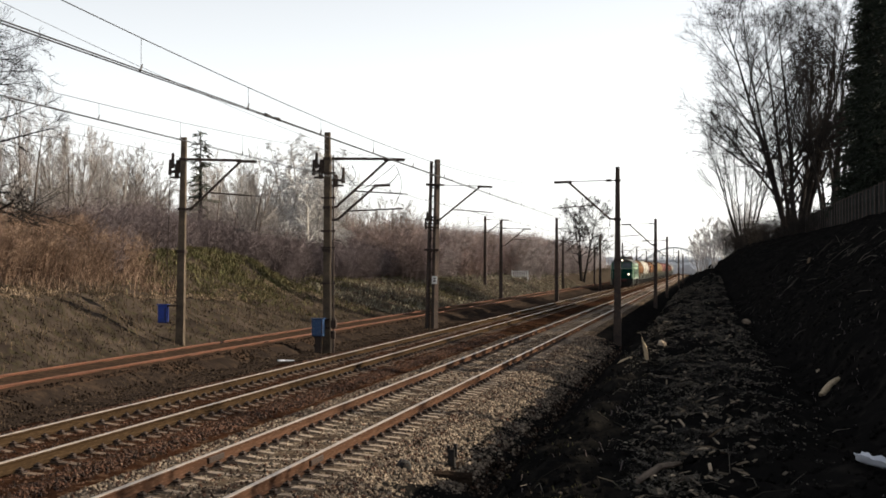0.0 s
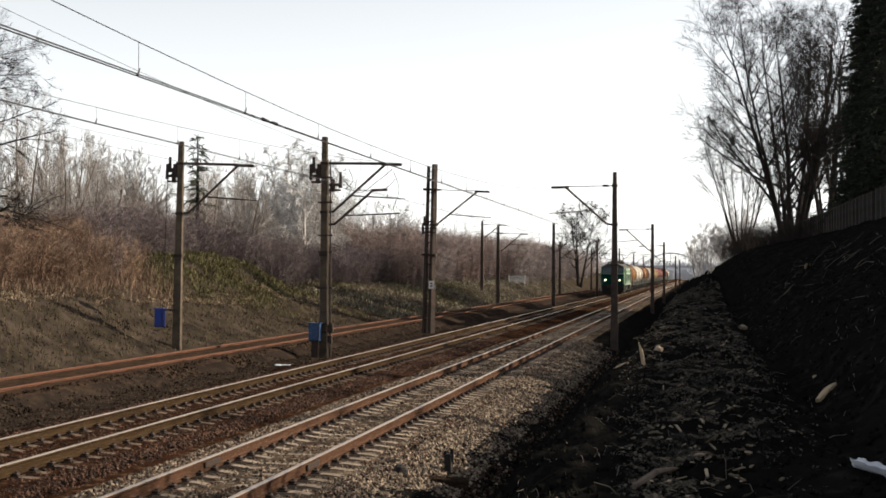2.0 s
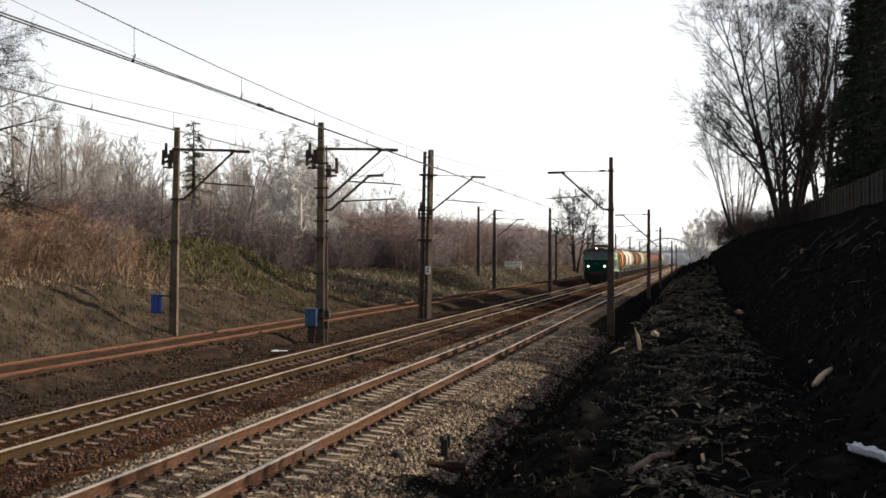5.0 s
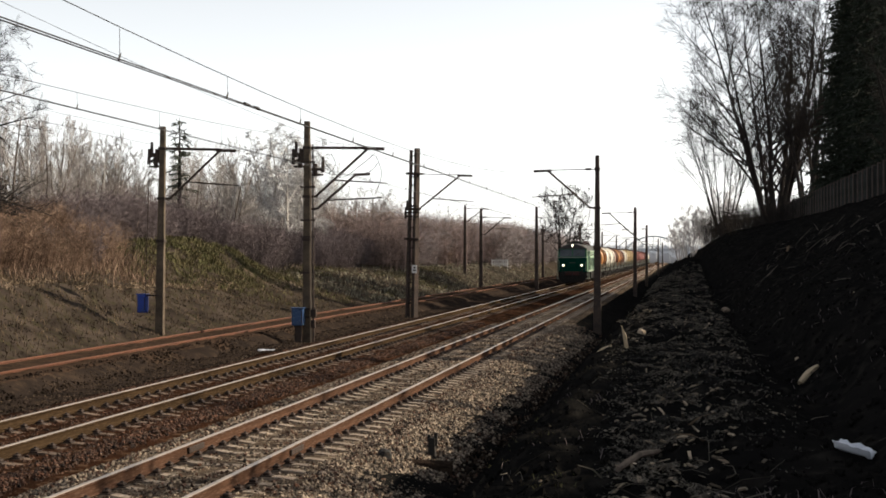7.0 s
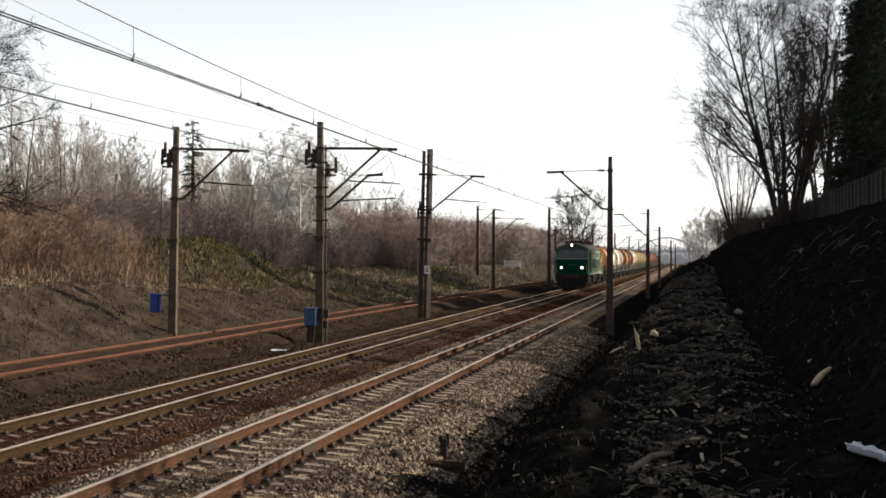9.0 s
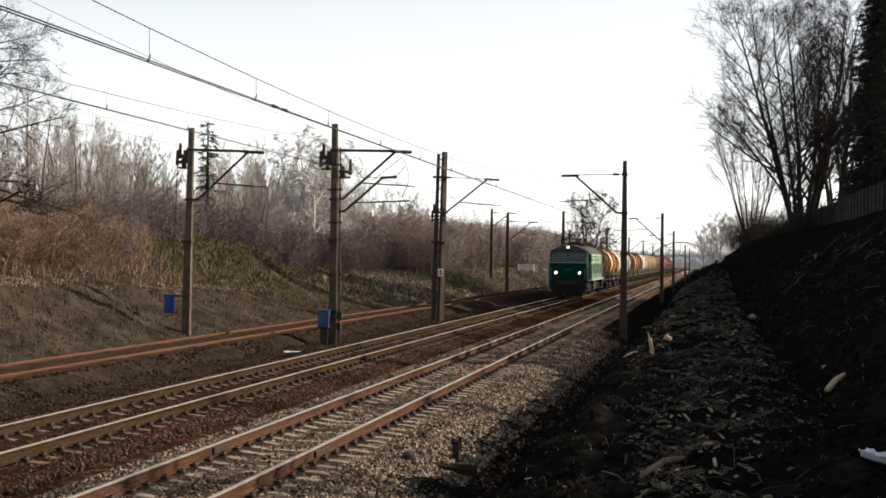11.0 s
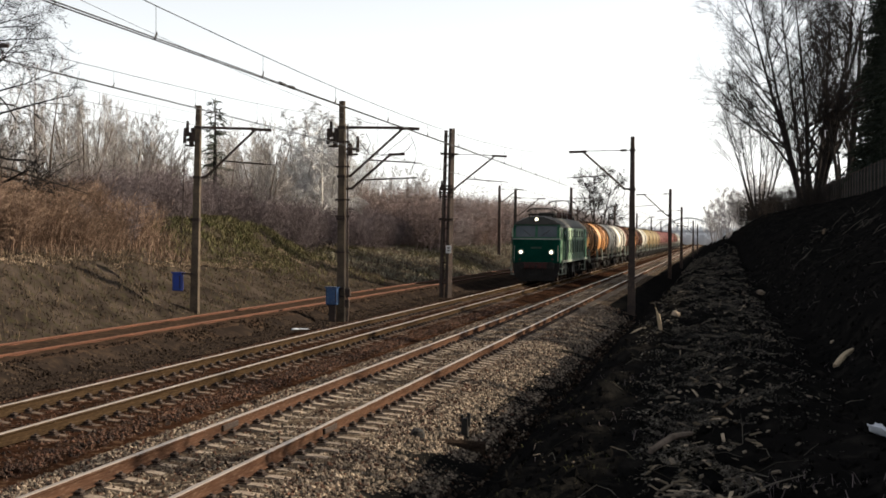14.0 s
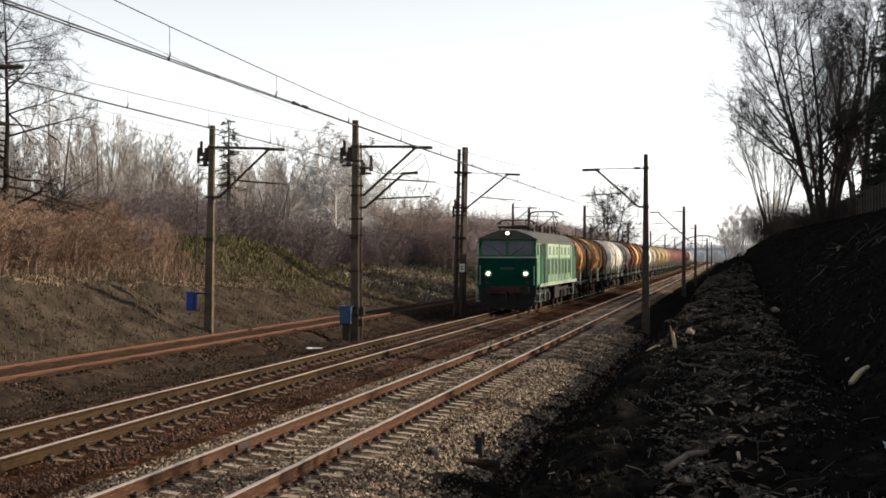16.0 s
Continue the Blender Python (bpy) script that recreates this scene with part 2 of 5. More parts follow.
# ---- mesh helpers ----
def part(name, bm, material, parent=None, label="", smooth=False):
    me = bpy.data.meshes.new(name)
    bm.to_mesh(me)
    bm.free()
    me.materials.append(M[material])
    if smooth:
        for f in me.polygons:
            f.use_smooth = True
    ob = new(name, me)
    ob.parent = parent
    if label:
        tagged(ob, label)
    return ob


def raw(name, verts, faces, material, parent=None, smooth=False):
    me = bpy.data.meshes.new(name)
    me.from_pydata(verts, [], faces)
    me.materials.append(M[material])
    if smooth:
        me.polygons.foreach_set("use_smooth", [True] * len(me.polygons))
    ob = new(name, me)
    ob.parent = parent
    return ob


def again(ob, m, parent=None, name=None):
    """Another object on the same mesh."""
    o = new(name or ob.name.split(".")[0], ob.data)
    o.parent = parent if parent is not None else ob.parent
    o.matrix_basis = m
    return o


def empty(name, label, category, group="", kind=""):
    return tagged(new(name), label, category, group, kind)


def box(bm, x0, x1, y0, y1, z0, z1, bevel=0.0):
    made = bmesh.ops.create_cube(bm, size=1.0)["verts"]
    bmesh.ops.scale(bm, vec=(x1 - x0, y1 - y0, z1 - z0), verts=made)
    bmesh.ops.translate(bm, vec=((x0 + x1) / 2, (y0 + y1) / 2, (z0 + z1) / 2), verts=made)
    if bevel:
        edges = list({e for v in made for e in v.link_edges})
        bmesh.ops.bevel(bm, geom=edges, offset=bevel, segments=1, affect="EDGES")
    return bm


def rod(bm, a, b, r0, r1=None, sides=6):
    """A tapered bar from a to b."""
    a, b = Vector(a), Vector(b)
    made = bmesh.ops.create_cone(bm, cap_ends=True, segments=sides, radius1=r0, radius2=r0 if r1 is None else r1, depth=(b - a).length)["verts"]
    m = Matrix.Translation((a + b) / 2) @ (b - a).to_track_quat("Z", "Y").to_matrix().to_4x4()
    bmesh.ops.transform(bm, matrix=m, verts=made)
    return bm


def loft(bm, rings, closed=True, caps=True):
    """Faces between successive rings of points."""
    vs = [[bm.verts.new(p) for p in ring] for ring in rings]
    n = len(vs[0])
    for r0, r1 in zip(vs, vs[1:]):
        for i in range(n if closed else n - 1):
            j = (i + 1) % n
            bm.faces.new((r0[i], r0[j], r1[j], r1[i]))
    if caps:
        bm.faces.new(vs[0][::-1])
        bm.faces.new(vs[-1])
    return bm


def new_bm():
    return bmesh.new()


# ---- the ground: one sheet from the bank behind the camera to the horizon ----
def lerp_knots(x, knots):
    for (x0, z0), (x1, z1) in zip(knots, knots[1:]):
        if x <= x1:
            t = min(1.0, max(0.0, (x - x0) / (x1 - x0)))
            return z0 + (z1 - z0) * t
    return knots[-1][1]


def n3(x, y, s, k=0.0):
    return noise.noise((x * s, y * s, k))


def crest(y):
    return lerp_knots(y, [(30, 1.75), (48, 1.7), (62, 1.3), (78, 0.75), (110, 0.8), (140, 1.25), (200, 1.5), (400, 2.0)])


def ground_z(x, y):
    if x > -4.4:
        ragged = 0.0 if x < -3.3 or x > 1.0 else 0.35 * n3(x, y, 0.45, 11) + 0.16 * n3(x, y, 1.6, 12)
        steeper = 1.6 * min(1.0, max(0.0, (y - 100) / 80)) * min(1.0, max(0.0, (x - 1.5) / 2.5))
        z = lerp_knots(x + ragged + steeper, [(-4.4, -0.45), (-3.4, -0.66), (-2.9, -0.70), (-2.5, -0.55), (-1.45, 0.88), (-0.9, 1.1), (1.5, 1.12), (9.2, 5.55), (11.0, 5.75), (60.0, 6.5), (300.0, 8.0)])
        swell = lerp_knots(y, [(40, 0.0), (57, 0.1), (75, 0.5), (92, 1.15), (108, 1.5), (130, 1.5), (190, 0.9), (300, 0.4)])
        z += swell * min(1.0, max(0.0, (x + 1.8 + 0.5 * n3(0, y, 0.25, 19)) / 2.6)) * min(1.0, max(0.0, (8.6 - x) / 4.5))
        z -= 0.3 * math.exp(-((x - 1.7) / 0.55) ** 2) * min(1.0, max(0.0, (y - 12) / 12))
        rough = min(1.0, max(0.0, (x + 3.2) / 1.0))
        z += rough * (0.14 * n3(x, y, 0.8) + 0.15 * n3(x, y, 2.1, 3) + 0.08 * n3(x, y, 4.8, 7))
        if x > 2.0:
            calm = min(1.0, max(0.25, (9.3 - x) / 1.5))
            z += calm * (0.34 * n3(x, y, 0.35, 5) + 0.16 * n3(x, y, 1.3, 6))
        return z
    if x > -17.9:
        z = lerp_knots(x, [(-17.9, -0.28), (-15.0, -0.30), (-13.6, -0.42), (-12.0, -0.42), (-4.4, -0.42)])
        return z + 0.03 * n3(x, y, 0.9) + 0.02 * n3(x, y, 3.0)
    c = crest(y)
    hill = lerp_knots(y, [(30, 3.4), (62, 3.3), (80, 3.0), (100, 2.4), (150, 2.2), (400, 3.0)])
    z = lerp_knots(x, [(-400, 9.0), (-90, 6.0), (-45, hill + 1.2), (-30, hill), (-24.6, c + 0.25), (-22.3, c), (-18.7, -0.2), (-17.9, -0.28)])
    mound = 1.6 * math.exp(-(((x + 26.6) / 2.9) ** 2) - (((y - 82.0) / 9.5) ** 4))
    bump_up = min(1.0, (-17.9 - x) / 3.0)
    runs = noise.noise((x * 0.12, (y + 0.5 * x) * 0.42, 17.0))
    gully = 0.42 * max(0.0, runs) * bump_up * (1.0 if x > -23.5 else max(0.0, 1 + (x + 23.5) / 2.0))
    return z + mound + bump_up * (0.22 * n3(x, y, 0.33) + 0.19 * n3(x, y, 1.0, 2) + 0.10 * n3(x, y, 2.1, 4)) - gully


def steps(*spans):
    out = []
    for a, b, d in spans:
        out += list(np.arange(a, b, d))
    return out + [spans[-1][1]]


def build_ground():
    xs = steps((-900, -200, 140), (-200, -60, 14), (-60, -32, 2.5), (-32, -26, 0.45), (-26, -17.9, 0.24), (-17.9, -12.2, 0.5), (-12.2, -4.4, 1.3), (-4.4, -3.0, 0.14), (-3.0, 5.0, 0.12), (5.0, 16.0, 0.4), (16.0, 60, 6), (60, 900, 120))
    ys = steps((-60, 4, 4), (4, 30, 0.16), (30, 60, 0.34), (60, 100, 0.5), (100, 160, 1.0), (160, 420, 4), (420, 2600, 120))
    verts = [(x, y, ground_z(x, y)) for y in ys for x in xs]
    w = len(xs)
    faces, slots = [], []
    for j in range(len(ys) - 1):
        for i in range(w - 1):
            a = j * w + i
            faces.append((a, a + 1, a + 1 + w, a + w))
            mid = (xs[i] + xs[i + 1]) / 2 + 0.25 * n3(0, ys[j], 0.8)
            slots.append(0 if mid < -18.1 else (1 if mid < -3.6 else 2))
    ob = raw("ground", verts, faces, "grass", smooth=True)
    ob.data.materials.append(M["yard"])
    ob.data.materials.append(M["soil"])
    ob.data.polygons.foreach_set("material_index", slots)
    tagged(ob, "cutting floor and banks of dry grass, cinders and soil darkened for shade", "ground", kind="structure")


build_ground()

# ---- the three tracks ----
TRACKS = {"A": -6.21, "B": -10.2, "C": -16.15}
GAUGE = 1.505


def ballast_bed(name, cx, half, foot, top, material, label, ya, yb):
    ys = steps((ya, 12, 3.0), (12, 60, 0.5), (60, 160, 2.0), (160, yb, 12.0))
    offs = [-foot, (-foot - half) / 2, -half - 0.05, -half + 0.25, -1.0, -0.75, -0.4, 0.0, 0.4, 0.75, 1.0, half - 0.25, half + 0.05, (foot + half) / 2, foot]
    low, mid = (-0.64, (top - 0.64) / 2) if cx > -8 else (-0.8, -0.29)
    verts = []
    for y in ys:
        for o in offs:
            z = top if abs(o) <= half + 0.06 else (low if abs(o) > foot - 0.01 else mid)
            z -= 0.06 if abs(abs(o) - half - 0.05) < 0.02 else 0
            z += 0.025 * n3(cx + o, y, 2.3) + 0.018 * n3(cx + o, y, 6.1)
            verts.append((cx + o + (0.22 * n3(cx + o, y, 0.7) + 0.2 * n3(cx, y, 0.3) if abs(o) > half and y < 60 else 0.0), y, z))
    w = len(offs)
    faces = [(j * w + i, j * w + i + 1, j * w + i + 1 + w, j * w + i + w) for j in range(len(ys) - 1) for i in range(w - 1)]
    ob = raw(name, verts, faces, material, None, True)
    # the near bed's outer strips take the shade-darkened soil
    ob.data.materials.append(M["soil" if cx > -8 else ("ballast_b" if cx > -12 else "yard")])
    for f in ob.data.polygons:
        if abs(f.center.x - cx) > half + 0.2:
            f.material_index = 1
    return tagged(ob, label, "ballast bed", kind="structure")


ballast_bed("ballast_bed_1", TRACKS["A"], 1.65, 3.0, -0.215, "ballast_a", "light grey-brown crushed stone under the near track", -60, 900)
ballast_bed("ballast_bed_2", TRACKS["B"], 1.75, 2.8, -0.20, "ballast_b", "rust-brown crushed stone under the middle track", -60, 900)
ballast_bed("ballast_bed_3", TRACKS["C"], 1.4, 2.4, -0.04, "siding_bed", "overgrown rusty cinder bed under the old siding", -60, 900)


def rail_mesh(name, length, material, y0):
    """Flat-bottomed rail: foot, web, head."""
    prof = [(-0.07, -0.172), (0.07, -0.172), (0.07, -0.16), (0.018, -0.142), (0.009, -0.12), (0.009, -0.055), (0.034, -0.04), (0.036, -0.010), (0.027, 0.0),
            (-0.027, 0.0), (-0.036, -0.010), (-0.034, -0.04), (-0.009, -0.055), (-0.009, -0.12), (-0.018, -0.142), (-0.07, -0.16)]
    bm = new_bm()
    loft(bm, [[(x, y, z) for x, z in prof] for y in (y0, y0 + 60, y0 + 120, y0 + 260, y0 + length)])
    bm.normal_update()
    ob = part(name, bm, material)
    ob.data.materials.append(M["shine"])
    return ob


def sleeper_bm(kind):
    bm = new_bm()
    if kind == "timber":
        return box(bm, -1.3, 1.3, -0.13, 0.13, -0.36, -0.195, 0.012)
    secs = [(-1.27, -0.215), (-1.05, -0.185), (-0.55, -0.178), (-0.3, -0.215), (0.3, -0.215), (0.55, -0.178), (1.05, -0.185), (1.27, -0.215)]
    loft(bm, [[(x, -0.145, -0.38), (x, 0.145, -0.38), (x, 0.10, z), (x, -0.10, z)] for x, z in secs])
    bmesh.ops.recalc_face_normals(bm, faces=bm.faces)
    return bm


def clip_bm():
    """Base plate, clamp and screw heads on both sides of the rail."""
    bm = new_bm()
    box(bm, -0.19, 0.19, -0.085, 0.085, -0.185, -0.166)
    for s in (-1, 1):
        box(bm, s * 0.115 - 0.045, s * 0.115 + 0.045, -0.06, 0.06, -0.167, -0.125, 0.012)
        rod(bm, (s * 0.118, 0, -0.13), (s * 0.118, 0, -0.105), 0.024, 0.02, 6)
    return bm


def build_track(name, label, cx, kind, material, head, y0, clips_to, rise=0.0):
    top = empty(name, label, "railway track", "parallel tracks", "structure")
    top.matrix_basis = pose(cx, 0, rise)
    base = rail_mesh("rail", 960, material, -60.0)
    if head:
        for f in base.data.polygons:
            if abs(f.normal.z) > 0.3 and f.center.z > -0.012:
                f.material_index = 1
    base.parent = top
    base.matrix_basis = pose(-GAUGE / 2, 0, 0)
    again(base, pose(GAUGE / 2, 0, 0), top)
    wear = "timber" if kind == "timber" else ("concrete_brown" if material == "rail_dust" else "concrete")
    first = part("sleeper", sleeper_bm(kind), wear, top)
    clip = part("rail_clamp", clip_bm(), "iron", first)
    clip.matrix_basis = pose(-GAUGE / 2, 0, 0)
    again(clip, pose(GAUGE / 2, 0, 0), first)
    rnd = random.Random(cx)
    first.matrix_basis = pose(0, y0, 0)
    for i in range(1, 300):
        y = y0 + 0.6 * i
        s = again(first, pose(rnd.uniform(-0.02, 0.02), y + rnd.uniform(-0.02, 0.02), rnd.uniform(-0.008, 0.006), 0, rnd.uniform(-0.3, 0.3), rnd.uniform(-0.7, 0.7)), top)
        if y < clips_to:
            again(clip, pose(-GAUGE / 2, 0, 0), s)
            again(clip, pose(GAUGE / 2, 0, 0), s)
    verts, faces = [], []
    for i in range(300, 900):
        y, b = y0 + 0.6 * i, len(verts)
        verts += [(x, y + d, z) for x in (-1.27, 1.27) for d, z in ((-0.13, -0.3), (0.13, -0.3), (0.11, -0.19), (-0.11, -0.19))]
        faces += [(b, b + 1, b + 2, b + 3), (b + 4, b + 7, b + 6, b + 5), (b + 3, b + 2, b + 6, b + 7), (b, b + 3, b + 7, b + 4), (b + 1, b + 5, b + 6, b + 2)]
    tagged(raw("far_sleepers", verts, faces, wear, top), kind="stuff")
    return top


track_near = build_track("track_1", "near railway track, worn bright rail heads on concrete sleepers", TRACKS["A"], "concrete", "rail", True, 11.0, 62)
track_mid = build_track("track_2", "middle railway track with dusty brown rails on concrete sleepers", TRACKS["B"], "concrete", "rail_dust", True, 20.0, 66)
track_old = build_track("track_3", "disused siding with orange rusty rails on timber sleepers", TRACKS["C"], "timber", "rail_old", False, 26.0, 40, 0.03)


# bolted joint bars on the near track
for d in (-1, 1):
    bm = new_bm()
    for e in (-1, 1):
        box(bm, d * GAUGE / 2 + e * 0.03 - 0.018, d * GAUGE / 2 + e * 0.03 + 0.018, 21.0, 21.7, -0.13, -0.045, 0.008)
    part("joint_bar", bm, "iron", track_near)


# ---- overhead line: masts, arms and wires ----
def tapered_mast(bm, h, r0, r1):
    """A spun-concrete or boxed mast, wider at its foot."""
    loft(bm, [[(sx * r, sy * r * 0.8, z) for sx, sy in ((-1, -1), (1, -1), (1, 1), (-1, 1))] for z, r in ((-0.9, r0), (0.0, r0), (h * 0.5, (r0 + r1) / 2), (h, r1))])
    edges = [e for e in bm.edges if abs(e.verts[0].co.z - e.verts[1].co.z) > 0.5]
    bmesh.ops.bevel(bm, geom=edges, offset=0.03, segments=1, affect="EDGES")
    return bm


def line_mast(x, y, h, side, reach, material, label, z_tip=6.4, z_foot=4.8, z_reg=5.3, foot=0.17, head=0.115, lattice=False, tube=False, counter=None, z0=-0.2, lean=0.0):
    top = empty("catenary_mast", label, "catenary mast", "catenary masts")
    top.matrix_basis = pose(x, y, z0, 0, lean, 0)
    h, zt, zf, zr = h - z0, z_tip - z0, z_foot - z0, z_reg - z0
    if lattice:
        for d, r0, r1, hh in ((-1, 0.12, 0.085, h - 0.1), (1, 0.185, 0.15, h)):
            bm = new_bm()
            rod(bm, (d * 0.185, 0, -0.8), (d * 0.155, 0, hh), r0, r1, 4)
            part("post", bm, material, top)
        for k in range(15):
            z = 0.5 + k * (h - 0.9) / 14
            bm = new_bm()
            rod(bm, (-0.18, -0.06, z), (0.18, -0.06, z + (0.3 if k % 2 else 0.02)), 0.03, None, 4)
            part("brace", bm, "iron", top)
        for z, w in ((h * 0.585, 0.34), (h * 0.61, 0.36), (h * 0.65, 0.28)):
            bm = new_bm()
            box(bm, -w, w, -0.2, -0.12, z - 0.035, z + 0.035)
            rod(bm, (-w, -0.16, z - 0.1), (-w, -0.16, z + 0.28), 0.06, 0.045)
            part("wire_bracket", bm, "iron", top)
    else:
        part("post", tapered_mast(new_bm(), h, foot, head), material, top)
    tip = side * reach
    bm = new_bm()
    rod(bm, (side * 0.12, 0, zf), (side * 0.35, 0, zf + 0.03), 0.045)
    rod(bm, (side * 0.3, 0, zf), (side * (reach - 0.6), 0, zt), 0.045)
    part("strut", bm, "iron", top)
    bm = new_bm()
    rod(bm, (side * (reach - 0.75), 0, zt + 0.0), (tip, 0, zt - 0.02), 0.055)
    part("insulator_arm", bm, "iron", top)
    bm = new_bm()
    rod(bm, (0, 0, zt + 0.05), (side * (reach - 0.6), 0, zt + 0.02), 0.05 if tube else 0.018)
    rod(bm, (side * 0.25, 0, zt + 0.05), (side * 0.5, 0, zt + 0.05), 0.05)
    part("top_stay", bm, "iron", top)
    bm = new_bm()
    u = (zr + 0.1 - zf) / (zt - zf)
    xr = side * (0.3 + u * (reach - 0.9))
    rod(bm, (xr, 0, zr + 0.1), (tip - side * 0.25, 0, zr), 0.026)
    rod(bm, (tip - side * 0.25, 0, zr), (tip + side * 0.1, 0.1, zr - 0.02), 0.018)
    part("registration_arm", bm, "iron", top)
    for z in (zf, zt + 0.05, h * 0.45):
        bm = new_bm()
        r = foot + (head - foot) * z / h + 0.03
        if lattice:
            r = 0.36
        box(bm, -r, r, -r * 0.85 - 0.02, r * 0.85 + 0.02, z - 0.05, z + 0.05)
        part("clamp_band", bm, "iron", top)
    if counter:
        for zc, xc in counter:
            bm = new_bm()
            rod(bm, (0, 0, zc - z0), (xc, 0, zc - z0), 0.05)
            rod(bm, (xc, -0.05, zc - z0 - 0.12), (xc, -0.05, zc - z0 + 0.45), 0.07, 0.05)
            rod(bm, (xc * 0.5, 0, zc - z0 - 0.25), (xc * 0.5, 0, zc - z0 + 0.2), 0.09)
            rod(bm, (xc, 0, zc - z0 - 0.2), (0, 0, zc - z0 - 0.2), 0.035)
            part("side_bracket", bm, "iron", top)
    return top


CONC = "weathered concrete catenary mast, darkened for shade, with a single bracket arm"
STEEL = "weathered catenary mast coloured dark as backlit, with slanted bracket arm"
mast_siding = line_mast(-18.93, 54.0, 7.48, 1, 2.8, "mast", "sunlit concrete catenary mast beside the rusty siding", 6.62, 4.82, 5.35, 0.15, 0.10, lean=0.9, tube=True, counter=[(6.2, -0.5), (6.45, -0.4)])
line_mast(-18.95, 33.0, 7.9, 1, 2.85, "mast", "concrete catenary mast near the russet slope", 7.06, 5.2, 5.7, 0.168, 0.105, tube=True)
mast_pair = line_mast(-13.33, 53.9, 7.59, 1, 2.85, "mast", "tall concrete catenary mast with crossed brackets and cables", 6.58, 4.85, 5.35, 0.14, 0.105, tube=True, counter=[(6.15, -0.5), (6.4, -0.4), (5.85, 0.6)])
line_mast(-13.49, 76.5, 8.2, 1, 3.0, "mast_dark", "two-legged steel lattice catenary mast between the tracks", 6.85, 5.1, 5.55, lattice=True, lean=1.15)
line_mast(-3.43, 65.0, 6.98, -1, 2.7, "mast_dark", STEEL + " on shaded bank", 6.35, 4.75, 5.25, 0.16, 0.085)
for my, mh in ((124.0, 6.65), (168.0, 6.1), (262.0, 5.7), (330.0, 5.7)):
    line_mast(-3.5, my, mh, -1, 2.7, "mast_dark", STEEL, mh - 0.45, mh - 2.1, mh - 1.4, 0.15, 0.11)
for mx, my, mh in ((-18.3, 141.5, 7.16), (-13.2, 142.6, 7.36), (-18.3, 207.0, 7.0), (-13.2, 206.0, 7.1), (-18.3, 270.0, 7.0), (-13.2, 266.0, 7.0), (-13.2, 327.0, 7.0), (-13.2, 387.0, 7.0), (-13.2, 450.0, 7.0)):
    line_mast(mx, my, mh, 1, 2.8, "mast_dark", STEEL + " between tracks", 6.3, 4.7, 5.25, 0.17, 0.12)


line_mast(-21.0, 150.0, 7.8, 1, 2.4, "mast_dark", STEEL + " among the bushes", 7.4, 6.2, 6.6, 0.15, 0.11, z0=0.6)


def second_arm(owner):
    """The lower bracket on the pair mast, its pipe, and the hanging jumper cables."""
    bm = new_bm()
    rod(bm, (0.2, -0.15, 4.6), (0.45, -0.15, 4.62), 0.045)
    rod(bm, (0.42, -0.15, 4.62), (1.85, -0.15, 5.85), 0.045)
    rod(bm, (1.75, -0.15, 5.83), (2.35, -0.15, 5.85), 0.05)
    part("lower_strut", bm, "iron", owner)
    bm = new_bm()
    rod(bm, (0.8, -0.15, 4.92), (2.8, -0.15, 5.0), 0.025)
    part("lower_registration_arm", bm, "iron", owner)
    # the first pipe is coloured pale to draw the mast's sunlit edge
    for xa, xb, look_of in ((0.20, 0.17, "straw_pale"), (0.29, 0.25, "mast_dark")):
        bm = new_bm()
        rod(bm, (xa, -0.2, -0.2), (xb, -0.16, 6.95), 0.034, 0.026, 6)
        part("cable_pipe", bm, look_of, owner, "pipe coloured pale for the sunlit mast edge" if xa < 0.25 else "dark cable pipe up the mast")
    for z in (0.7, 1.0, 2.3, 3.6, 4.2, 5.4, 6.3):
        bm = new_bm()
        box(bm, -0.2, 0.34, -0.2, -0.13, z - 0.03, z + 0.03)
        part("pipe_bracket", bm, "iron", owner)
    for z, r in ((0.85, 0.1), (0.45, 0.08)):
        bm = new_bm()
        box(bm, 0.2, 0.2 + 2 * r, -0.3, -0.14, z - 0.14, z + 0.14, 0.015)
        part("junction_box", bm, "iron", owner)
    for pts in ([(0.4, 0, 6.65), (1.2, 0, 5.75), (2.0, 0, 6.2), (2.5, 0, 6.6)], [(0.3, 0, 6.1), (1.0, 0, 5.85), (2.2, 0, 5.9), (2.6, 0, 6.25)], [(2.55, 0, 6.5), (2.75, 0, 5.9), (2.6, 0, 5.3)], [(0.9, 0, 6.6), (1.05, 0, 6.2), (0.8, 0, 5.9)]):
        bm = new_bm()
        p = [Vector(q) for q in [pts[0]] + pts + [pts[-1]]]
        line = []
        for q0, q1, q2, q3 in zip(p, p[1:], p[2:], p[3:]):
            line += [q1 + (q2 - q0) * 0.5 * u + (q0 * 2 - q1 * 5 + q2 * 4 - q3) * 0.5 * u * u + (q1 * 3 - q0 - q2 * 3 + q3) * 0.5 * u ** 3 for u in (0.0, 0.2, 0.4, 0.6, 0.8)]
        loft(bm, [[(q.x - 0.008, q.y, q.z - 0.008), (q.x + 0.008, q.y, q.z - 0.008), (q.x + 0.008, q.y, q.z + 0.008), (q.x - 0.008, q.y, q.z + 0.008)] for q in line + [p[-1]]])
        part("jumper_cable", bm, "wire", owner)


second_arm(mast_pair)


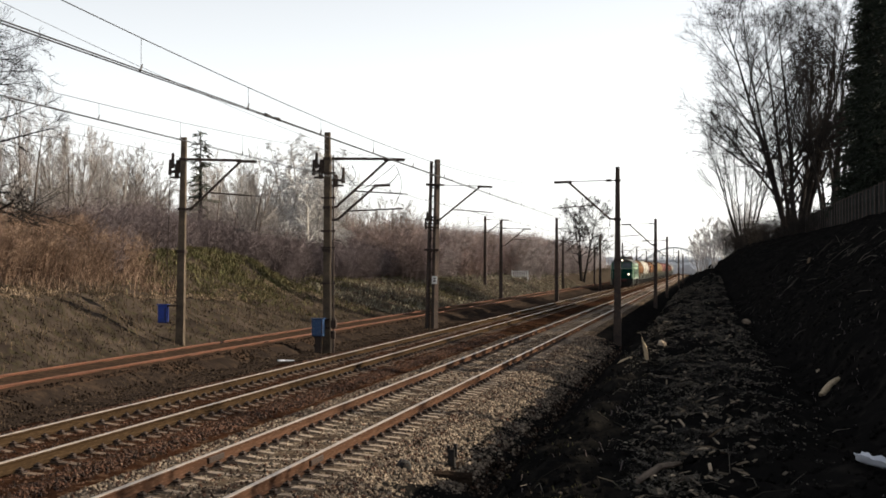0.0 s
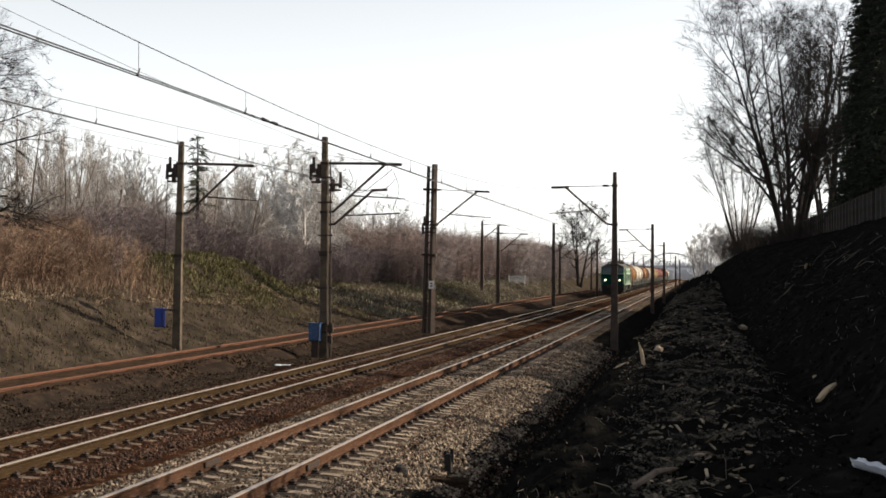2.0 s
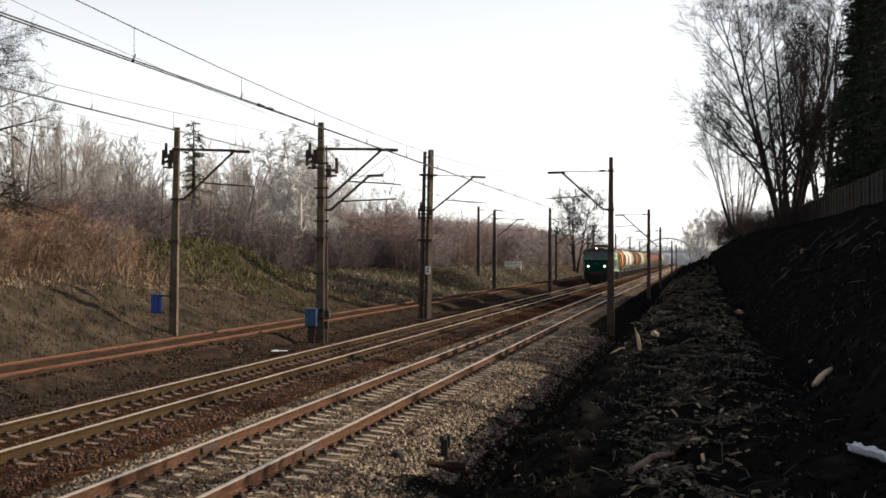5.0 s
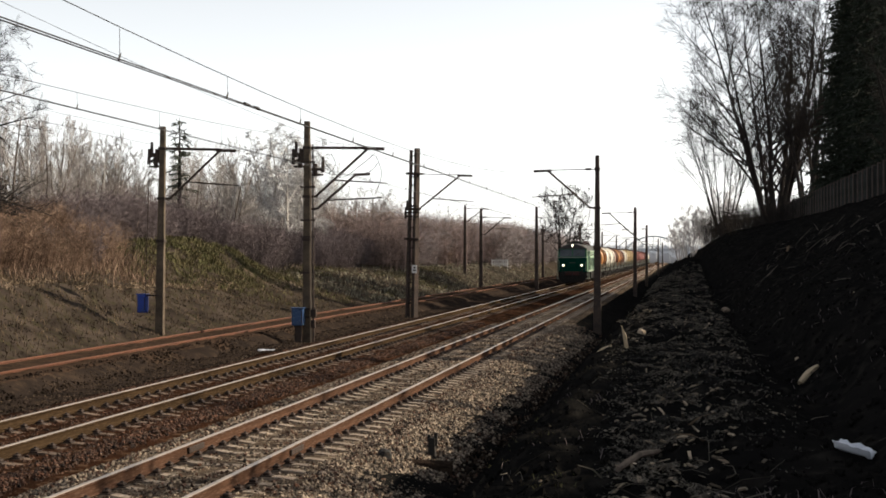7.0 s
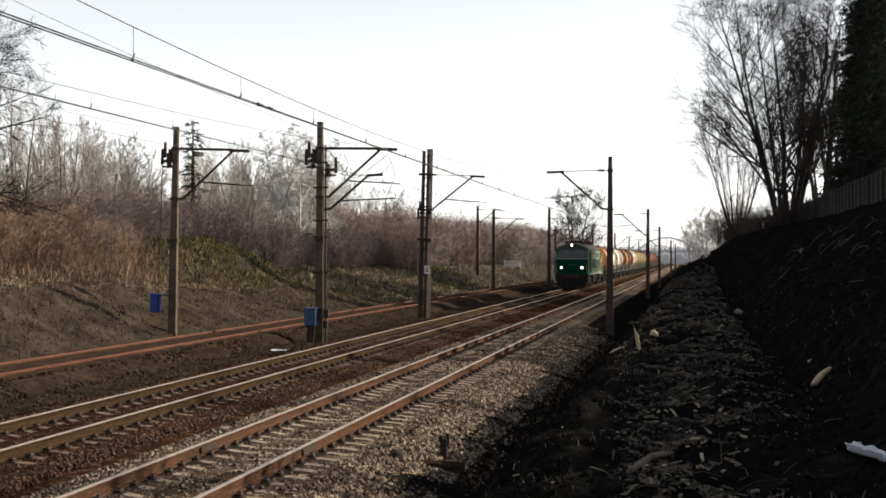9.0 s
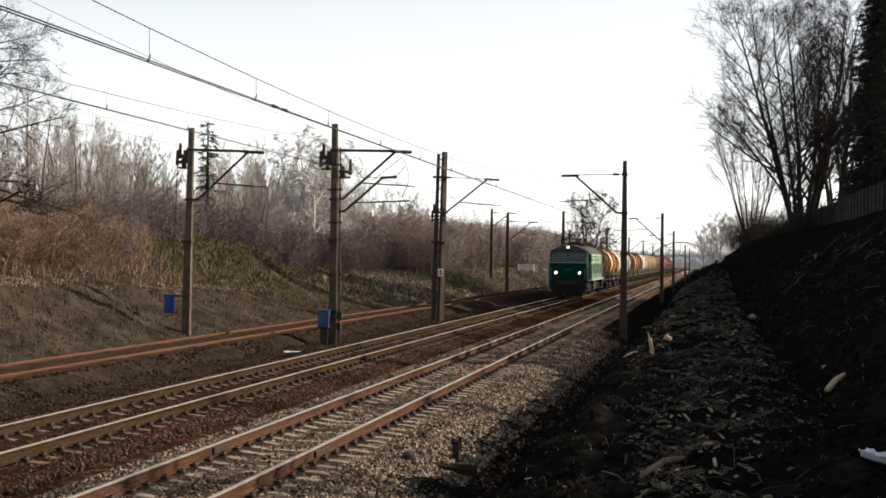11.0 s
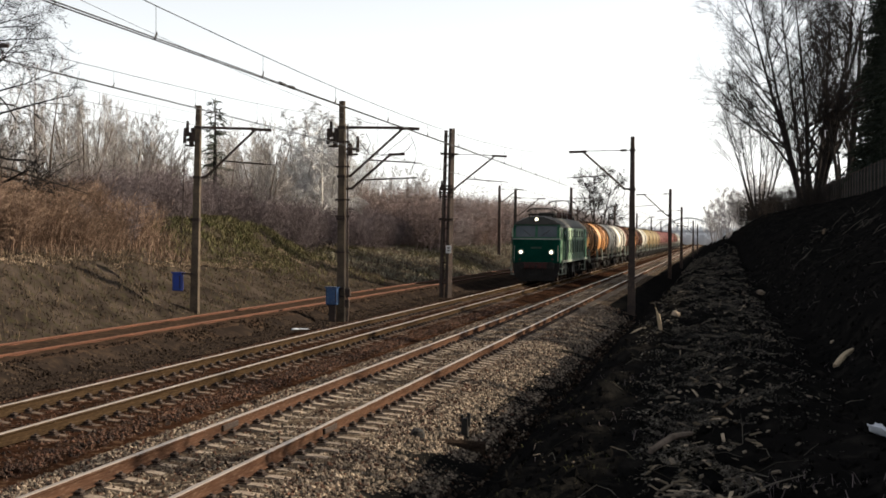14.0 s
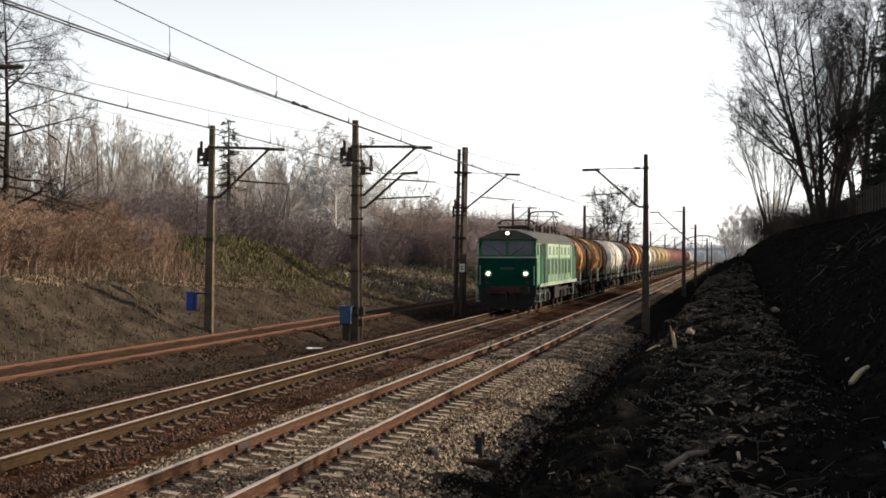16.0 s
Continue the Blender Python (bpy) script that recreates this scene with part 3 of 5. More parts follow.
def switch_box(x, y, z, material, label, w, hgt):
    top = empty("control_box", label, "control box")
    top.matrix_basis = pose(x, y, z)
    part("case", box(new_bm(), -w / 2, w / 2, -0.15, 0.15, 0, hgt, 0.02), material, top)
    part("door", box(new_bm(), -w / 2 + 0.04, w / 2 - 0.04, -0.165, -0.148, 0.05, hgt - 0.05), material, top)
    part("rain_cap", box(new_bm(), -w / 2 - 0.03, w / 2 + 0.03, -0.18, 0.17, hgt - 0.01, hgt + 0.03), material, top)
    part("hinge_bar", box(new_bm(), w / 2 - 0.05, w / 2 - 0.02, -0.172, -0.16, 0.1, hgt - 0.1), "iron", top)
    return top


b1 = switch_box(-19.55, 53.9, 0.62, "enamel", "blue enamel control box beside the siding mast", 0.33, 0.66)
part("bracket", box(new_bm(), 0.1, 0.6, -0.05, 0.05, 0.6, 0.66), "iron", b1)
bmr = new_bm()
rod(bmr, (0.1, 0, 0.65), (0.25, 0, 5.6), 0.014, None, 4)
part("drive_rod", bmr, "iron", b1)
b2 = switch_box(-13.57, 53.55, 0.2, "enamel_pale", "faded blue control box strapped to the mast foot", 0.42, 0.62)
part("stand", box(new_bm(), -0.12, 0.12, -0.06, 0.06, -0.6, 0.0), "iron", b2)
plate = tagged(part("number_plate", box(new_bm(), -0.13, 0.13, -0.01, 0.01, -0.2, 0.2), "white"), "small white plate strapped to the lattice mast", "sign")
plate.matrix_basis = pose(-13.27, 76.25, 2.05)
for k in range(2):
    part("mark", box(new_bm(), -0.06, 0.06, -0.016, -0.009, -0.1 + k * 0.13, -0.02 + k * 0.13), "iron", plate)


def wire_strip(name, pts, r, top):
    """A thin wire through the given points."""
    bm = new_bm()
    loft(bm, [[(p[0] - r, p[1], p[2]), (p[0], p[1], p[2] - r), (p[0] + r, p[1], p[2]), (p[0], p[1], p[2] + r)] for p in pts])
    return part(name, bm, "wire", top)


def wire_run(label, x, spans, z_contact, twin=True, droppers=True, r=0.007, gap=4.2, first=0.0):
    """Contact wire and messenger over one track. spans: (from y, to y, messenger height at both ends, height at mid-span)."""
    top = empty("overhead_line", label, "overhead line", "overhead lines")
    for k, (a, b, za, zm) in enumerate(spans):
        thin = r if k == 0 else r * 0.8

        def mess(y):
            u = (y - a) / (b - a)
            return za - (za - zm) * 4 * u * (1 - u)
        n = 24
        wire_strip("messenger_wire", [(x, a + (b - a) * i / n, mess(a + (b - a) * i / n)) for i in range(n + 1)], 0.75 * thin, top)
        if not z_contact:
            continue
        wire_strip("contact_wire", [(x - 0.02, a, z_contact), (x - 0.02, b, z_contact)], thin, top)
        if twin:
            wire_strip("contact_wire", [(x + 0.025, a, z_contact + 0.035), (x + 0.025, (a + b) / 2, z_contact - 0.005), (x + 0.025, b, z_contact + 0.035)], thin, top)
        if droppers and a < 130:
            y = a + gap * 0.5 + first
            while y < b - 1:
                z = mess(y)
                bm = new_bm()
                rod(bm, (x, y, z_contact), (x, y, z), 0.0035, None, 4)
                rod(bm, (x, y - 0.04, z_contact), (x, y + 0.04, z_contact + 0.09), 0.018, 0.008, 4)
                part("dropper", bm, "wire", top)
                y += gap
    return top


near_line = wire_run("thick twin contact wire under a sagging messenger wire, near track", -6.3, ((-8.0, 66.0, 6.38, 5.17), (66.0, 124.0, 6.3, 5.25), (124.0, 168.0, 5.9, 5.2), (168.0, 262.0, 5.6, 5.1), (262.0, 330.0, 5.4, 5.0)), 4.92, r=0.0085, first=1.5)
bm = new_bm()
rod(bm, (-6.3, 21.65, 4.93), (-6.3, 21.95, 4.93), 0.03, 0.022, 6)
rod(bm, (-6.3, 22.15, 4.93), (-6.3, 22.4, 4.93), 0.022, 0.03, 6)
part("wire_joint", bm, "wire", near_line)
wire_run("twin contact wire with droppers over the middle track", -10.25, ((-20.0, 54.0, 6.6, 5.46), (54.0, 76.5, 6.65, 6.35), (76.5, 142.6, 6.7, 5.5), (142.6, 206.0, 6.6, 5.5), (206.0, 266.0, 6.4, 5.5), (266.0, 327.0, 6.4, 5.5)), 5.23, first=0.9)
wire_run("thin second messenger wire over the middle track", -10.3, ((15.0, 76.5, 6.95, 6.12),), None, r=0.006)
wire_run("single overhead wire above the rusty siding", -16.1, ((-10.0, 54.0, 6.62, 6.4), (54.0, 141.5, 6.6, 6.2), (141.5, 207.0, 6.6, 6.2)), 6.15, twin=False, r=0.0065)


# ---- the train: an electric locomotive and its tank wagons; y = 0 is the front, the train goes towards -y ----
def ring_at(y, half, roof, sill, drop=0.0):
    """Body cross-section: straight sides, rounded shoulders, low arched roof."""
    return [(-half, y, sill), (-half, y, 2.95), (-half * 0.985, y, 3.25), (-half * 0.90, y + drop, 3.47), (-half * 0.62, y + drop, roof - 0.13), (-half * 0.3, y + drop, roof - 0.02),
            (half * 0.3, y + drop, roof - 0.02), (half * 0.62, y + drop, roof - 0.13), (half * 0.90, y + drop, 3.47), (half * 0.985, y, 3.25), (half, y, 2.95), (half, y, sill)]


def disc(bm, c, axis, r, depth, sides=20):
    c, axis = Vector(c), Vector(axis).normalized()
    return rod(bm, c - axis * depth / 2, c + axis * depth / 2, r, None, sides)


def wheelset(parent, x_off, y, r, name="wheelset"):
    """Two wheels on one axle, turning about x."""
    bm = new_bm()
    for s in (-1, 1):
        disc(bm, (s * 0.755, 0, 0), (1, 0, 0), r, 0.13, 24)
        disc(bm, (s * 0.70, 0, 0), (1, 0, 0), r + 0.03, 0.03, 24)
        disc(bm, (s * 0.84, 0, 0), (1, 0, 0), r * 0.3, 0.08, 12)
        for k in range(3):
            a = k * math.tau / 3
            box(bm, s * 0.82 - 0.012, s * 0.82 + 0.012, r * 0.55 * math.cos(a) - 0.06, r * 0.55 * math.cos(a) + 0.06, r * 0.55 * math.sin(a) - 0.06, r * 0.55 * math.sin(a) + 0.06)
    disc(bm, (0, 0, 0), (1, 0, 0), 0.09, 1.5, 10)
    ob = part(name, bm, "iron", parent)
    ob.matrix_basis = pose(x_off, y, r)
    return ob


def pantograph(parent, y, raised):
    z = 4.02
    bm = new_bm()
    box(bm, -0.75, 0.75, y - 0.95, y - 0.87, z, z + 0.08)
    box(bm, -0.75, 0.75, y + 0.87, y + 0.95, z, z + 0.08)
    for s in (-1, 1):
        box(bm, s * 0.75 - 0.04, s * 0.75 + 0.04, y - 0.95, y + 0.95, z, z + 0.08)
        for d in (-0.8, 0.8):
            rod(bm, (s * 0.7, y + d, z - 0.22), (s * 0.7, y + d, z), 0.075, 0.055, 8)
    part("pantograph_base", bm, "black", parent)
    h = 0.72 if raised else 0.18
    top = 5.17 if raised else 4.42
    for s in (-1, 1):
        for d in (-1, 1):
            bm = new_bm()
            rod(bm, (s * 0.55, y + d * 0.25, z + 0.08), (s * 0.6, y + d * (0.95 if raised else 1.35), z + h * 0.75 + 0.05), 0.03, None, 5)
            rod(bm, (s * 0.6, y + d * (0.95 if raised else 1.35), z + h * 0.75 + 0.05), (s * 0.42, y + d * 0.22, top - 0.06), 0.024, None, 5)
            part("pantograph_arm", bm, "black", parent)
    for d in (-0.22, 0.22):
        bm = new_bm()
        pts = [(-0.95, -0.2), (-0.72, -0.03), (-0.5, 0.0), (0.5, 0.0), (0.72, -0.03), (0.95, -0.2)]
        for (xa, za), (xb, zb) in zip(pts, pts[1:]):
            rod(bm, (xa, y + d, top + za), (xb, y + d, top + zb), 0.032, None, 5)
        part("collector_head", bm, "black", parent)


def build_loco():
    top = empty("locomotive", "dark green electric locomotive with pale mint sides, headlights lit", "locomotive")
    L = 18.3
    sill = 1.22
    # body shell in three skins: dark green front ends, mint sides, grimy roof
    bm = new_bm()
    rings = [ring_at(0.02, 1.36, 3.78, sill, 0.30), ring_at(0.55, 1.45, 3.9, sill, 0.1), ring_at(1.1, 1.5, 3.95, sill), ring_at(L - 1.1, 1.5, 3.95, sill), ring_at(L - 0.55, 1.45, 3.9, sill, -0.1), ring_at(L - 0.02, 1.36, 3.78, sill, -0.30)]
    loft(bm, rings)
    bm.normal_update()
    body = part("body", bm, "mint", top)
    body.data.materials.append(M["roofing"])
    body.data.materials.append(M["green"])
    for f in body.data.polygons:
        if f.normal.z > 0.30:
            f.material_index = 1
        elif abs(f.normal.y) > 0.8:
            f.material_index = 2
    # front panels proud of the shell, at both ends
    for end in (0, 1):
        def yy(v):
            return v if end == 0 else L - v
        s = 1 if end == 0 else -1
        bm = new_bm()
        loft(bm, [[(-1.37, yy(-0.05), z), (1.37, yy(-0.05), z), (1.4, yy(0.3), z), (-1.4, yy(0.3), z)] for z in (1.2, 1.5, 2.56)])
        bmesh.ops.recalc_face_normals(bm, faces=bm.faces)
        part("nose_panel", bm, "green", top, "dark green nose panel")
        part("nose_stripe", box(new_bm(), -1.39, 1.39, min(yy(-0.06), yy(0.1)), max(yy(-0.06), yy(0.1)), 2.56, 2.63), "frame_paint", top, "pale green waist stripe")
        bm = new_bm()
        loft(bm, [[(-1.36, yy(a), z), (1.36, yy(a), z), (1.36, yy(a + 0.25), z), (-1.36, yy(a + 0.25), z)] for z, a in ((2.63, -0.03), (3.46, 0.12))])
        bmesh.ops.recalc_face_normals(bm, faces=bm.faces)
        part("windscreen_surround", bm, "cab_green", top, "grimy mid green windscreen surround")
        for d in (-1, 1):
            bm = new_bm()
            loft(bm, [[(d * 0.07, yy(a), z), (d * 1.2, yy(a), z), (d * 1.2, yy(a + 0.06), z), (d * 0.07, yy(a + 0.06), z)] for z, a in ((2.70, -0.035), (3.36, 0.085))])
            bmesh.ops.recalc_face_normals(bm, faces=bm.faces)
            part("windscreen", bm, "glass", top)
            part("corner_window", box(new_bm(), min(d * 1.40, d * 1.465), max(d * 1.40, d * 1.465), min(yy(0.22), yy(0.5)), max(yy(0.22), yy(0.5)), 2.72, 3.22), "window_pale", top, "narrow pale corner window")
            bm = new_bm()
            rod(bm, (d * 0.2, yy(-0.05), 2.68), (d * 0.75, yy(0.04), 3.1), 0.014, None, 4)
            part("wiper", bm, "black", top)
        bm = new_bm()
        loft(bm, [[(-1.42, yy(-0.02), 3.44), (1.42, yy(-0.02), 3.44), (1.42, yy(0.5), 3.44), (-1.42, yy(0.5), 3.44)], [(-1.1, yy(0.02), 3.62), (1.1, yy(0.02), 3.62), (1.1, yy(0.7), 3.62), (-1.1, yy(0.7), 3.62)], [(-0.4, yy(0.08), 3.88), (0.4, yy(0.08), 3.88), (0.4, yy(0.9), 3.93), (-0.4, yy(0.9), 3.93)]])
        bmesh.ops.recalc_face_normals(bm, faces=bm.faces)
        part("roof_brow", bm, "roofing", top, "grimy grey roof brow over the windscreen")
        for cx, cz, r in ((-0.885, 1.83, 0.125), (0.885, 1.83, 0.125), (0.0, 3.74, 0.12)):
            lens_y = -0.11 if cz < 2 else 0.0
            bm = new_bm()
            disc(bm, (cx, yy(lens_y + 0.05), cz), (0, 1, 0), r + 0.045, 0.16, 16)
            light = part("headlight", bm, "frame_paint" if cz < 2 else "roofing", top)
            if end == 0:
                bm = new_bm()
                disc(bm, (cx, yy(lens_y - 0.035), cz), (0, 1, 0), r * 0.66, 0.02, 16)
                part("lens", bm, "lamp", light, "glowing warm white lens")
        for d in (-1, 1):
            bm = new_bm()
            disc(bm, (d * 0.95, yy(-0.08), 1.42), (0, 1, 0), 0.07, 0.1, 10)
            part("marker_lamp", bm, "beam", top)
        for d in (-1, 1):
            bm = new_bm()
            rod(bm, (d * 1.28, yy(-0.09), 1.3), (d * 1.28, yy(-0.09), 2.2), 0.018, None, 5)
            part("handrail", bm, "frame_paint", top)
            bm = new_bm()
            rod(bm, (d * 0.35, yy(-0.1), 1.08), (d * 0.38, yy(-0.16), 0.5), 0.028, None, 5)
            part("brake_hose", bm, "black", top)
        part("number_mark", box(new_bm(), -0.32, 0.32, min(yy(-0.06), yy(-0.05)), max(yy(-0.06), yy(-0.05)), 2.02, 2.14), "louvre", top, "dark plain bar of lettering")
        part("buffer_beam", box(new_bm(), -0.95, 0.95, min(yy(-0.08), yy(0.25)), max(yy(-0.08), yy(0.25)), 0.86, 1.24, 0.03), "beam", top, "sooty dark red buffer beam")
        for d in (-1, 1):
            bm = new_bm()
            rod(bm, (d * 0.88, yy(0.0), 1.04), (d * 0.88, yy(-0.45), 1.04), 0.12, 0.09, 10)
            disc(bm, (d * 0.88, yy(-0.5), 1.04), (0, 1, 0), 0.24, 0.05, 16)
            part("buffer", bm, "black", top)
        bm = new_bm()
        rod(bm, (0, yy(0), 1.02), (0, yy(-0.35), 1.02), 0.05)
        rod(bm, (0, yy(-0.33), 1.05), (0, yy(-0.36), 0.62), 0.04)
        part("coupling_hook", bm, "black", top)
        bm = new_bm()
        loft(bm, [[(-0.95, yy(0.05), 0.14), (0.95, yy(0.05), 0.14), (0.95, yy(0.3), 0.14), (-0.95, yy(0.3), 0.14)], [(-1.25, yy(0.0), 0.42), (1.25, yy(0.0), 0.42), (1.25, yy(0.3), 0.42), (-1.25, yy(0.3), 0.42)], [(-1.36, yy(0.0), 0.88), (1.36, yy(0.0), 0.88), (1.36, yy(0.3), 0.88), (-1.36, yy(0.3), 0.88)], [(-1.36, yy(0.0), 1.22), (1.36, yy(0.0), 1.22), (1.36, yy(0.3), 1.22), (-1.36, yy(0.3), 1.22)]])
        bmesh.ops.recalc_face_normals(bm, faces=bm.faces)
        part("snow_plough", bm, "black", top)
    # sides
    for s in (-1, 1):
        def on_side(name, y0, y1, z0, z1, material, out=0.02, label=""):
            a, b = sorted((s * 1.49, s * (1.5 + out)))
            return part(name, box(new_bm(), a, b, y0, y1, z0, z1), material, top, label)
        for y0 in (0.95, L - 2.0):
            on_side("cab_panel", y0 - 0.2, y0 + 1.05, 1.36, 3.22, "cab_green", 0.012, "mid green cab side panel")
        for y0 in (0.95, L - 1.75):
            on_side("cab_window", y0, y0 + 0.8, 2.65, 3.25, "glass", 0.02)
        for y0 in (2.05, L - 2.85):
            on_side("cab_door", y0, y0 + 0.75, 1.3, 3.25, "louvre", 0.02, "dark green recessed cab door")
        for k in range(7):
            on_side("grille", 3.6 + k * 1.62, 3.6 + k * 1.62 + 0.72, 1.75, 2.5, "louvre", 0.02, "dark upright ventilation grille")
        for ya, yb in ((3.45, 8.3), (8.75, 14.2)):
            on_side("upper_panel", ya, yb, 2.58, 3.27, "mint_pale", 0.016, "pale mint upper side panel")
            for k in range(3):
                w = (yb - ya) / 3
                on_side("engine_window", ya + (k + 0.22) * w, ya + (k + 0.78) * w, 2.72, 3.14, "window_pale", 0.024, "engine room window coloured pale for reflected sky")
            on_side("panel_seam", yb + 0.08, yb + 0.28, 1.5, 3.27, "louvre", 0.019, "dark seam between the side panels")
        on_side("sill_beam", 0.3, L - 0.3, 1.2, 1.36, "frame_paint", 0.03, "pale green sill beam")
        for k in range(8):
            on_side("panel_rib", 3.25 + k * 1.62, 3.32 + k * 1.62, 1.4, 2.56, "frame_paint", 0.018)
        for y0 in (0.55, 1.9, 3.0, L - 3.0, L - 1.9):
            bm = new_bm()
            rod(bm, (s * 1.56, y0, 1.35), (s * 1.56, y0, 2.5), 0.018, None, 5)
            part("handrail", bm, "frame_paint", top)
        for y0 in (0.4, 2.42, L - 2.42):
            bm = new_bm()
            for z in (0.5, 0.85):
                box(bm, min(s * 1.25, s * 1.52), max(s * 1.25, s * 1.52), y0 - 0.22, y0 + 0.22, z, z + 0.04)
            box(bm, min(s * 1.48, s * 1.52), max(s * 1.48, s * 1.52), y0 - 0.24, y0 - 0.2, 0.5, 1.25)
            box(bm, min(s * 1.48, s * 1.52), max(s * 1.48, s * 1.52), y0 + 0.2, y0 + 0.24, 0.5, 1.25)
            part("step", bm, "frame_paint", top, "pale painted cab steps")
        part("underfloor_tank", box(new_bm(), min(s * 0.6, s * 1.35), max(s * 0.6, s * 1.35), L / 2 - 1.1, L / 2 + 1.1, 0.45, 1.15, 0.04), "black", top)
    # running gear
    wheels = []
    for c in (4.35, L - 4.35):
        for s in (-1, 1):
            bm = new_bm()
            a, b = sorted((s * 0.98, s * 1.14))
            box(bm, a, b, c - 2.9, c + 2.9, 0.78, 1.02, 0.03)
            for d in (-2.0, 0, 2.0):
                a2, b2 = sorted((s * 1.0, s * 1.28))
                box(bm, a2, b2, c + d - 0.25, c + d + 0.25, 0.42, 0.84, 0.04)
                for e in (-0.42, 0.42):
                    rod(bm, (s * 1.1, c + d + e, 0.45), (s * 1.1, c + d + e, 0.82), 0.1, None, 8)
            part("bogie_frame", bm, "black", top)
        for d in (-2.0, 0, 2.0):
            wheels.append(wheelset(top, 0, c + d, 0.625))
    # roof gear
    pantograph(top, 3.2, False)
    pantograph(top, L - 3.2, True)
    for y0, y1, w, h in ((5.4, 6.6, 0.5, 0.28), (7.4, 8.8, 0.7, 0.22), (9.6, 10.8, 0.45, 0.32), (11.6, 12.6, 0.6, 0.22)):
        part("roof_box", box(new_bm(), -w, w, y0, y1, 3.9, 3.95 + h, 0.03), "roofing", top)
    for k in range(6):
        bm = new_bm()
        y0 = 5.0 + k * 1.7
        for z in range(3):
            disc(bm, (0.75, y0, 4.0 + 0.09 * z), (0, 0, 1), 0.08, 0.04, 8)
        rod(bm, (0.75, y0, 3.8), (0.75, y0, 4.28), 0.035)
        part("roof_insulator", bm, "beam", top)
    bm = new_bm()
    rod(bm, (0.75, 4.6, 4.28), (0.75, L - 4.6, 4.28), 0.022, None, 5)
    part("roof_bus_bar", bm, "iron", top)
    return top, wheels


def tank_wagon(material, label, dark=0.035):
    top = empty("tank_wagon", label, "tank wagon", "train of tank wagons")
    R, zc, half = 1.38, 2.48, 5.3
    mid = 6.2
    bm = new_bm()
    n = 28
    prof = [(-half, 0.25), (-half + 0.03, 0.75), (-half + 0.16, 1.12), (-half + 0.38, 1.33), (-half + 0.62, R), (-1.8, R), (1.8, R), (half - 0.62, R), (half - 0.38, 1.33), (half - 0.16, 1.12), (half - 0.03, 0.75), (half, 0.25)]
    loft(bm, [[(r * math.cos(a), mid + y, zc + r * math.sin(a)) for a in (i * math.tau / n for i in range(n))] for y, r in prof])
    bmesh.ops.recalc_face_normals(bm, faces=bm.faces)
    part("tank", bm, material, top, smooth=True)
    for y, wide in ((-4.4, 0.04), (-3.5, 0.09), (-2.6, 0.03), (-1.7, 0.13), (-0.8, 0.03), (0.9, 0.07), (1.8, 0.14), (2.7, 0.03), (3.6, 0.09), (4.4, 0.04)):
        bm = new_bm()
        rr = R + 0.035
        loft(bm, [[(rr * math.cos(a), mid + y + d, zc + rr * math.sin(a)) for a in (i * math.tau / n for i in range(n))] for d in (-wide, wide)])
        bmesh.ops.recalc_face_normals(bm, faces=bm.faces)
        part("strap", bm, "grime" if wide > dark else material, top, "dark grimy strap" if wide > dark else "")
    bm = new_bm()
    rr = R + 0.008
    loft(bm, [[(rr * math.cos(a), mid + d, zc + rr * math.sin(a)) for a in (math.pi * (0.02 + 0.96 * i / 18) for i in range(19))] for d in (-0.26, 0.26)], closed=False, caps=False)
    part("spill_stain", bm, "grime", top, "dark spill stain below the dome")
    bm = new_bm()
    disc(bm, (0, mid, zc + R + 0.03), (0, 0, 1), 0.30, 0.16, 16)
    disc(bm, (0, mid, zc + R + 0.12), (0, 0, 1), 0.34, 0.04, 16)
    part("dome", bm, "grime", top)
    bm = new_bm()
    for s in (-1, 1):
        box(bm, s * 0.55 - 0.15, s * 0.55 + 0.15, mid - 1.3, mid + 1.3, zc + R + 0.02, zc + R + 0.06)
        for y in (-1.3, 0, 1.3):
            rod(bm, (s * 0.72, mid + y, zc + R), (s * 0.72, mid + y, zc + R + 0.5 * (y == 0) + 0.1), 0.018, None, 4)
    part("walkway", bm, "iron", top)
    for y in (-3.75, 3.75):
        for s in (-1, 1):
            bm = new_bm()
            loft(bm, [[(s * 1.34, mid + y - 0.16, 0.92), (s * 1.42, mid + y - 0.16, 0.92), (s * 1.42, mid + y + 0.16, 0.92), (s * 1.34, mid + y + 0.16, 0.92)], [(s * 1.24, mid + y - 0.16, 1.85), (s * 1.40, mid + y - 0.16, 1.85), (s * 1.40, mid + y + 0.16, 1.85), (s * 1.24, mid + y + 0.16, 1.85)]])
            bmesh.ops.recalc_face_normals(bm, faces=bm.faces)
            part("saddle", bm, "frame_paint", top, "pale tank saddle bracket")
    bm = new_bm()
    for s in (-1, 1):
        box(bm, s * 1.15 - 0.06, s * 1.15 + 0.06, 0.35, 12.05, 0.98, 1.13)
    box(bm, -1.2, 1.2, 0.35, 0.55, 0.95, 1.25)
    box(bm, -1.2, 1.2, 11.85, 12.05, 0.95, 1.25)
    part("underframe", bm, "black", top)
    for e, s in ((0.35, -1), (12.05, 1)):
        for d in (-1, 1):
            bm = new_bm()
            rod(bm, (d * 0.88, e, 1.04), (d * 0.88, e + s * 0.28, 1.04), 0.1, 0.08, 8)
            disc(bm, (d * 0.88, e + s * 0.29, 1.04), (0, 1, 0), 0.22, 0.04, 12)
            part("buffer", bm, "black", top)
    bm = new_bm()
    for s in (-1, 1):
        for d in (-0.2, 0.2):
            rod(bm, (s * 1.42, mid + d, 0.95), (s * 1.42, mid + d, zc + 0.6), 0.02, None, 4)
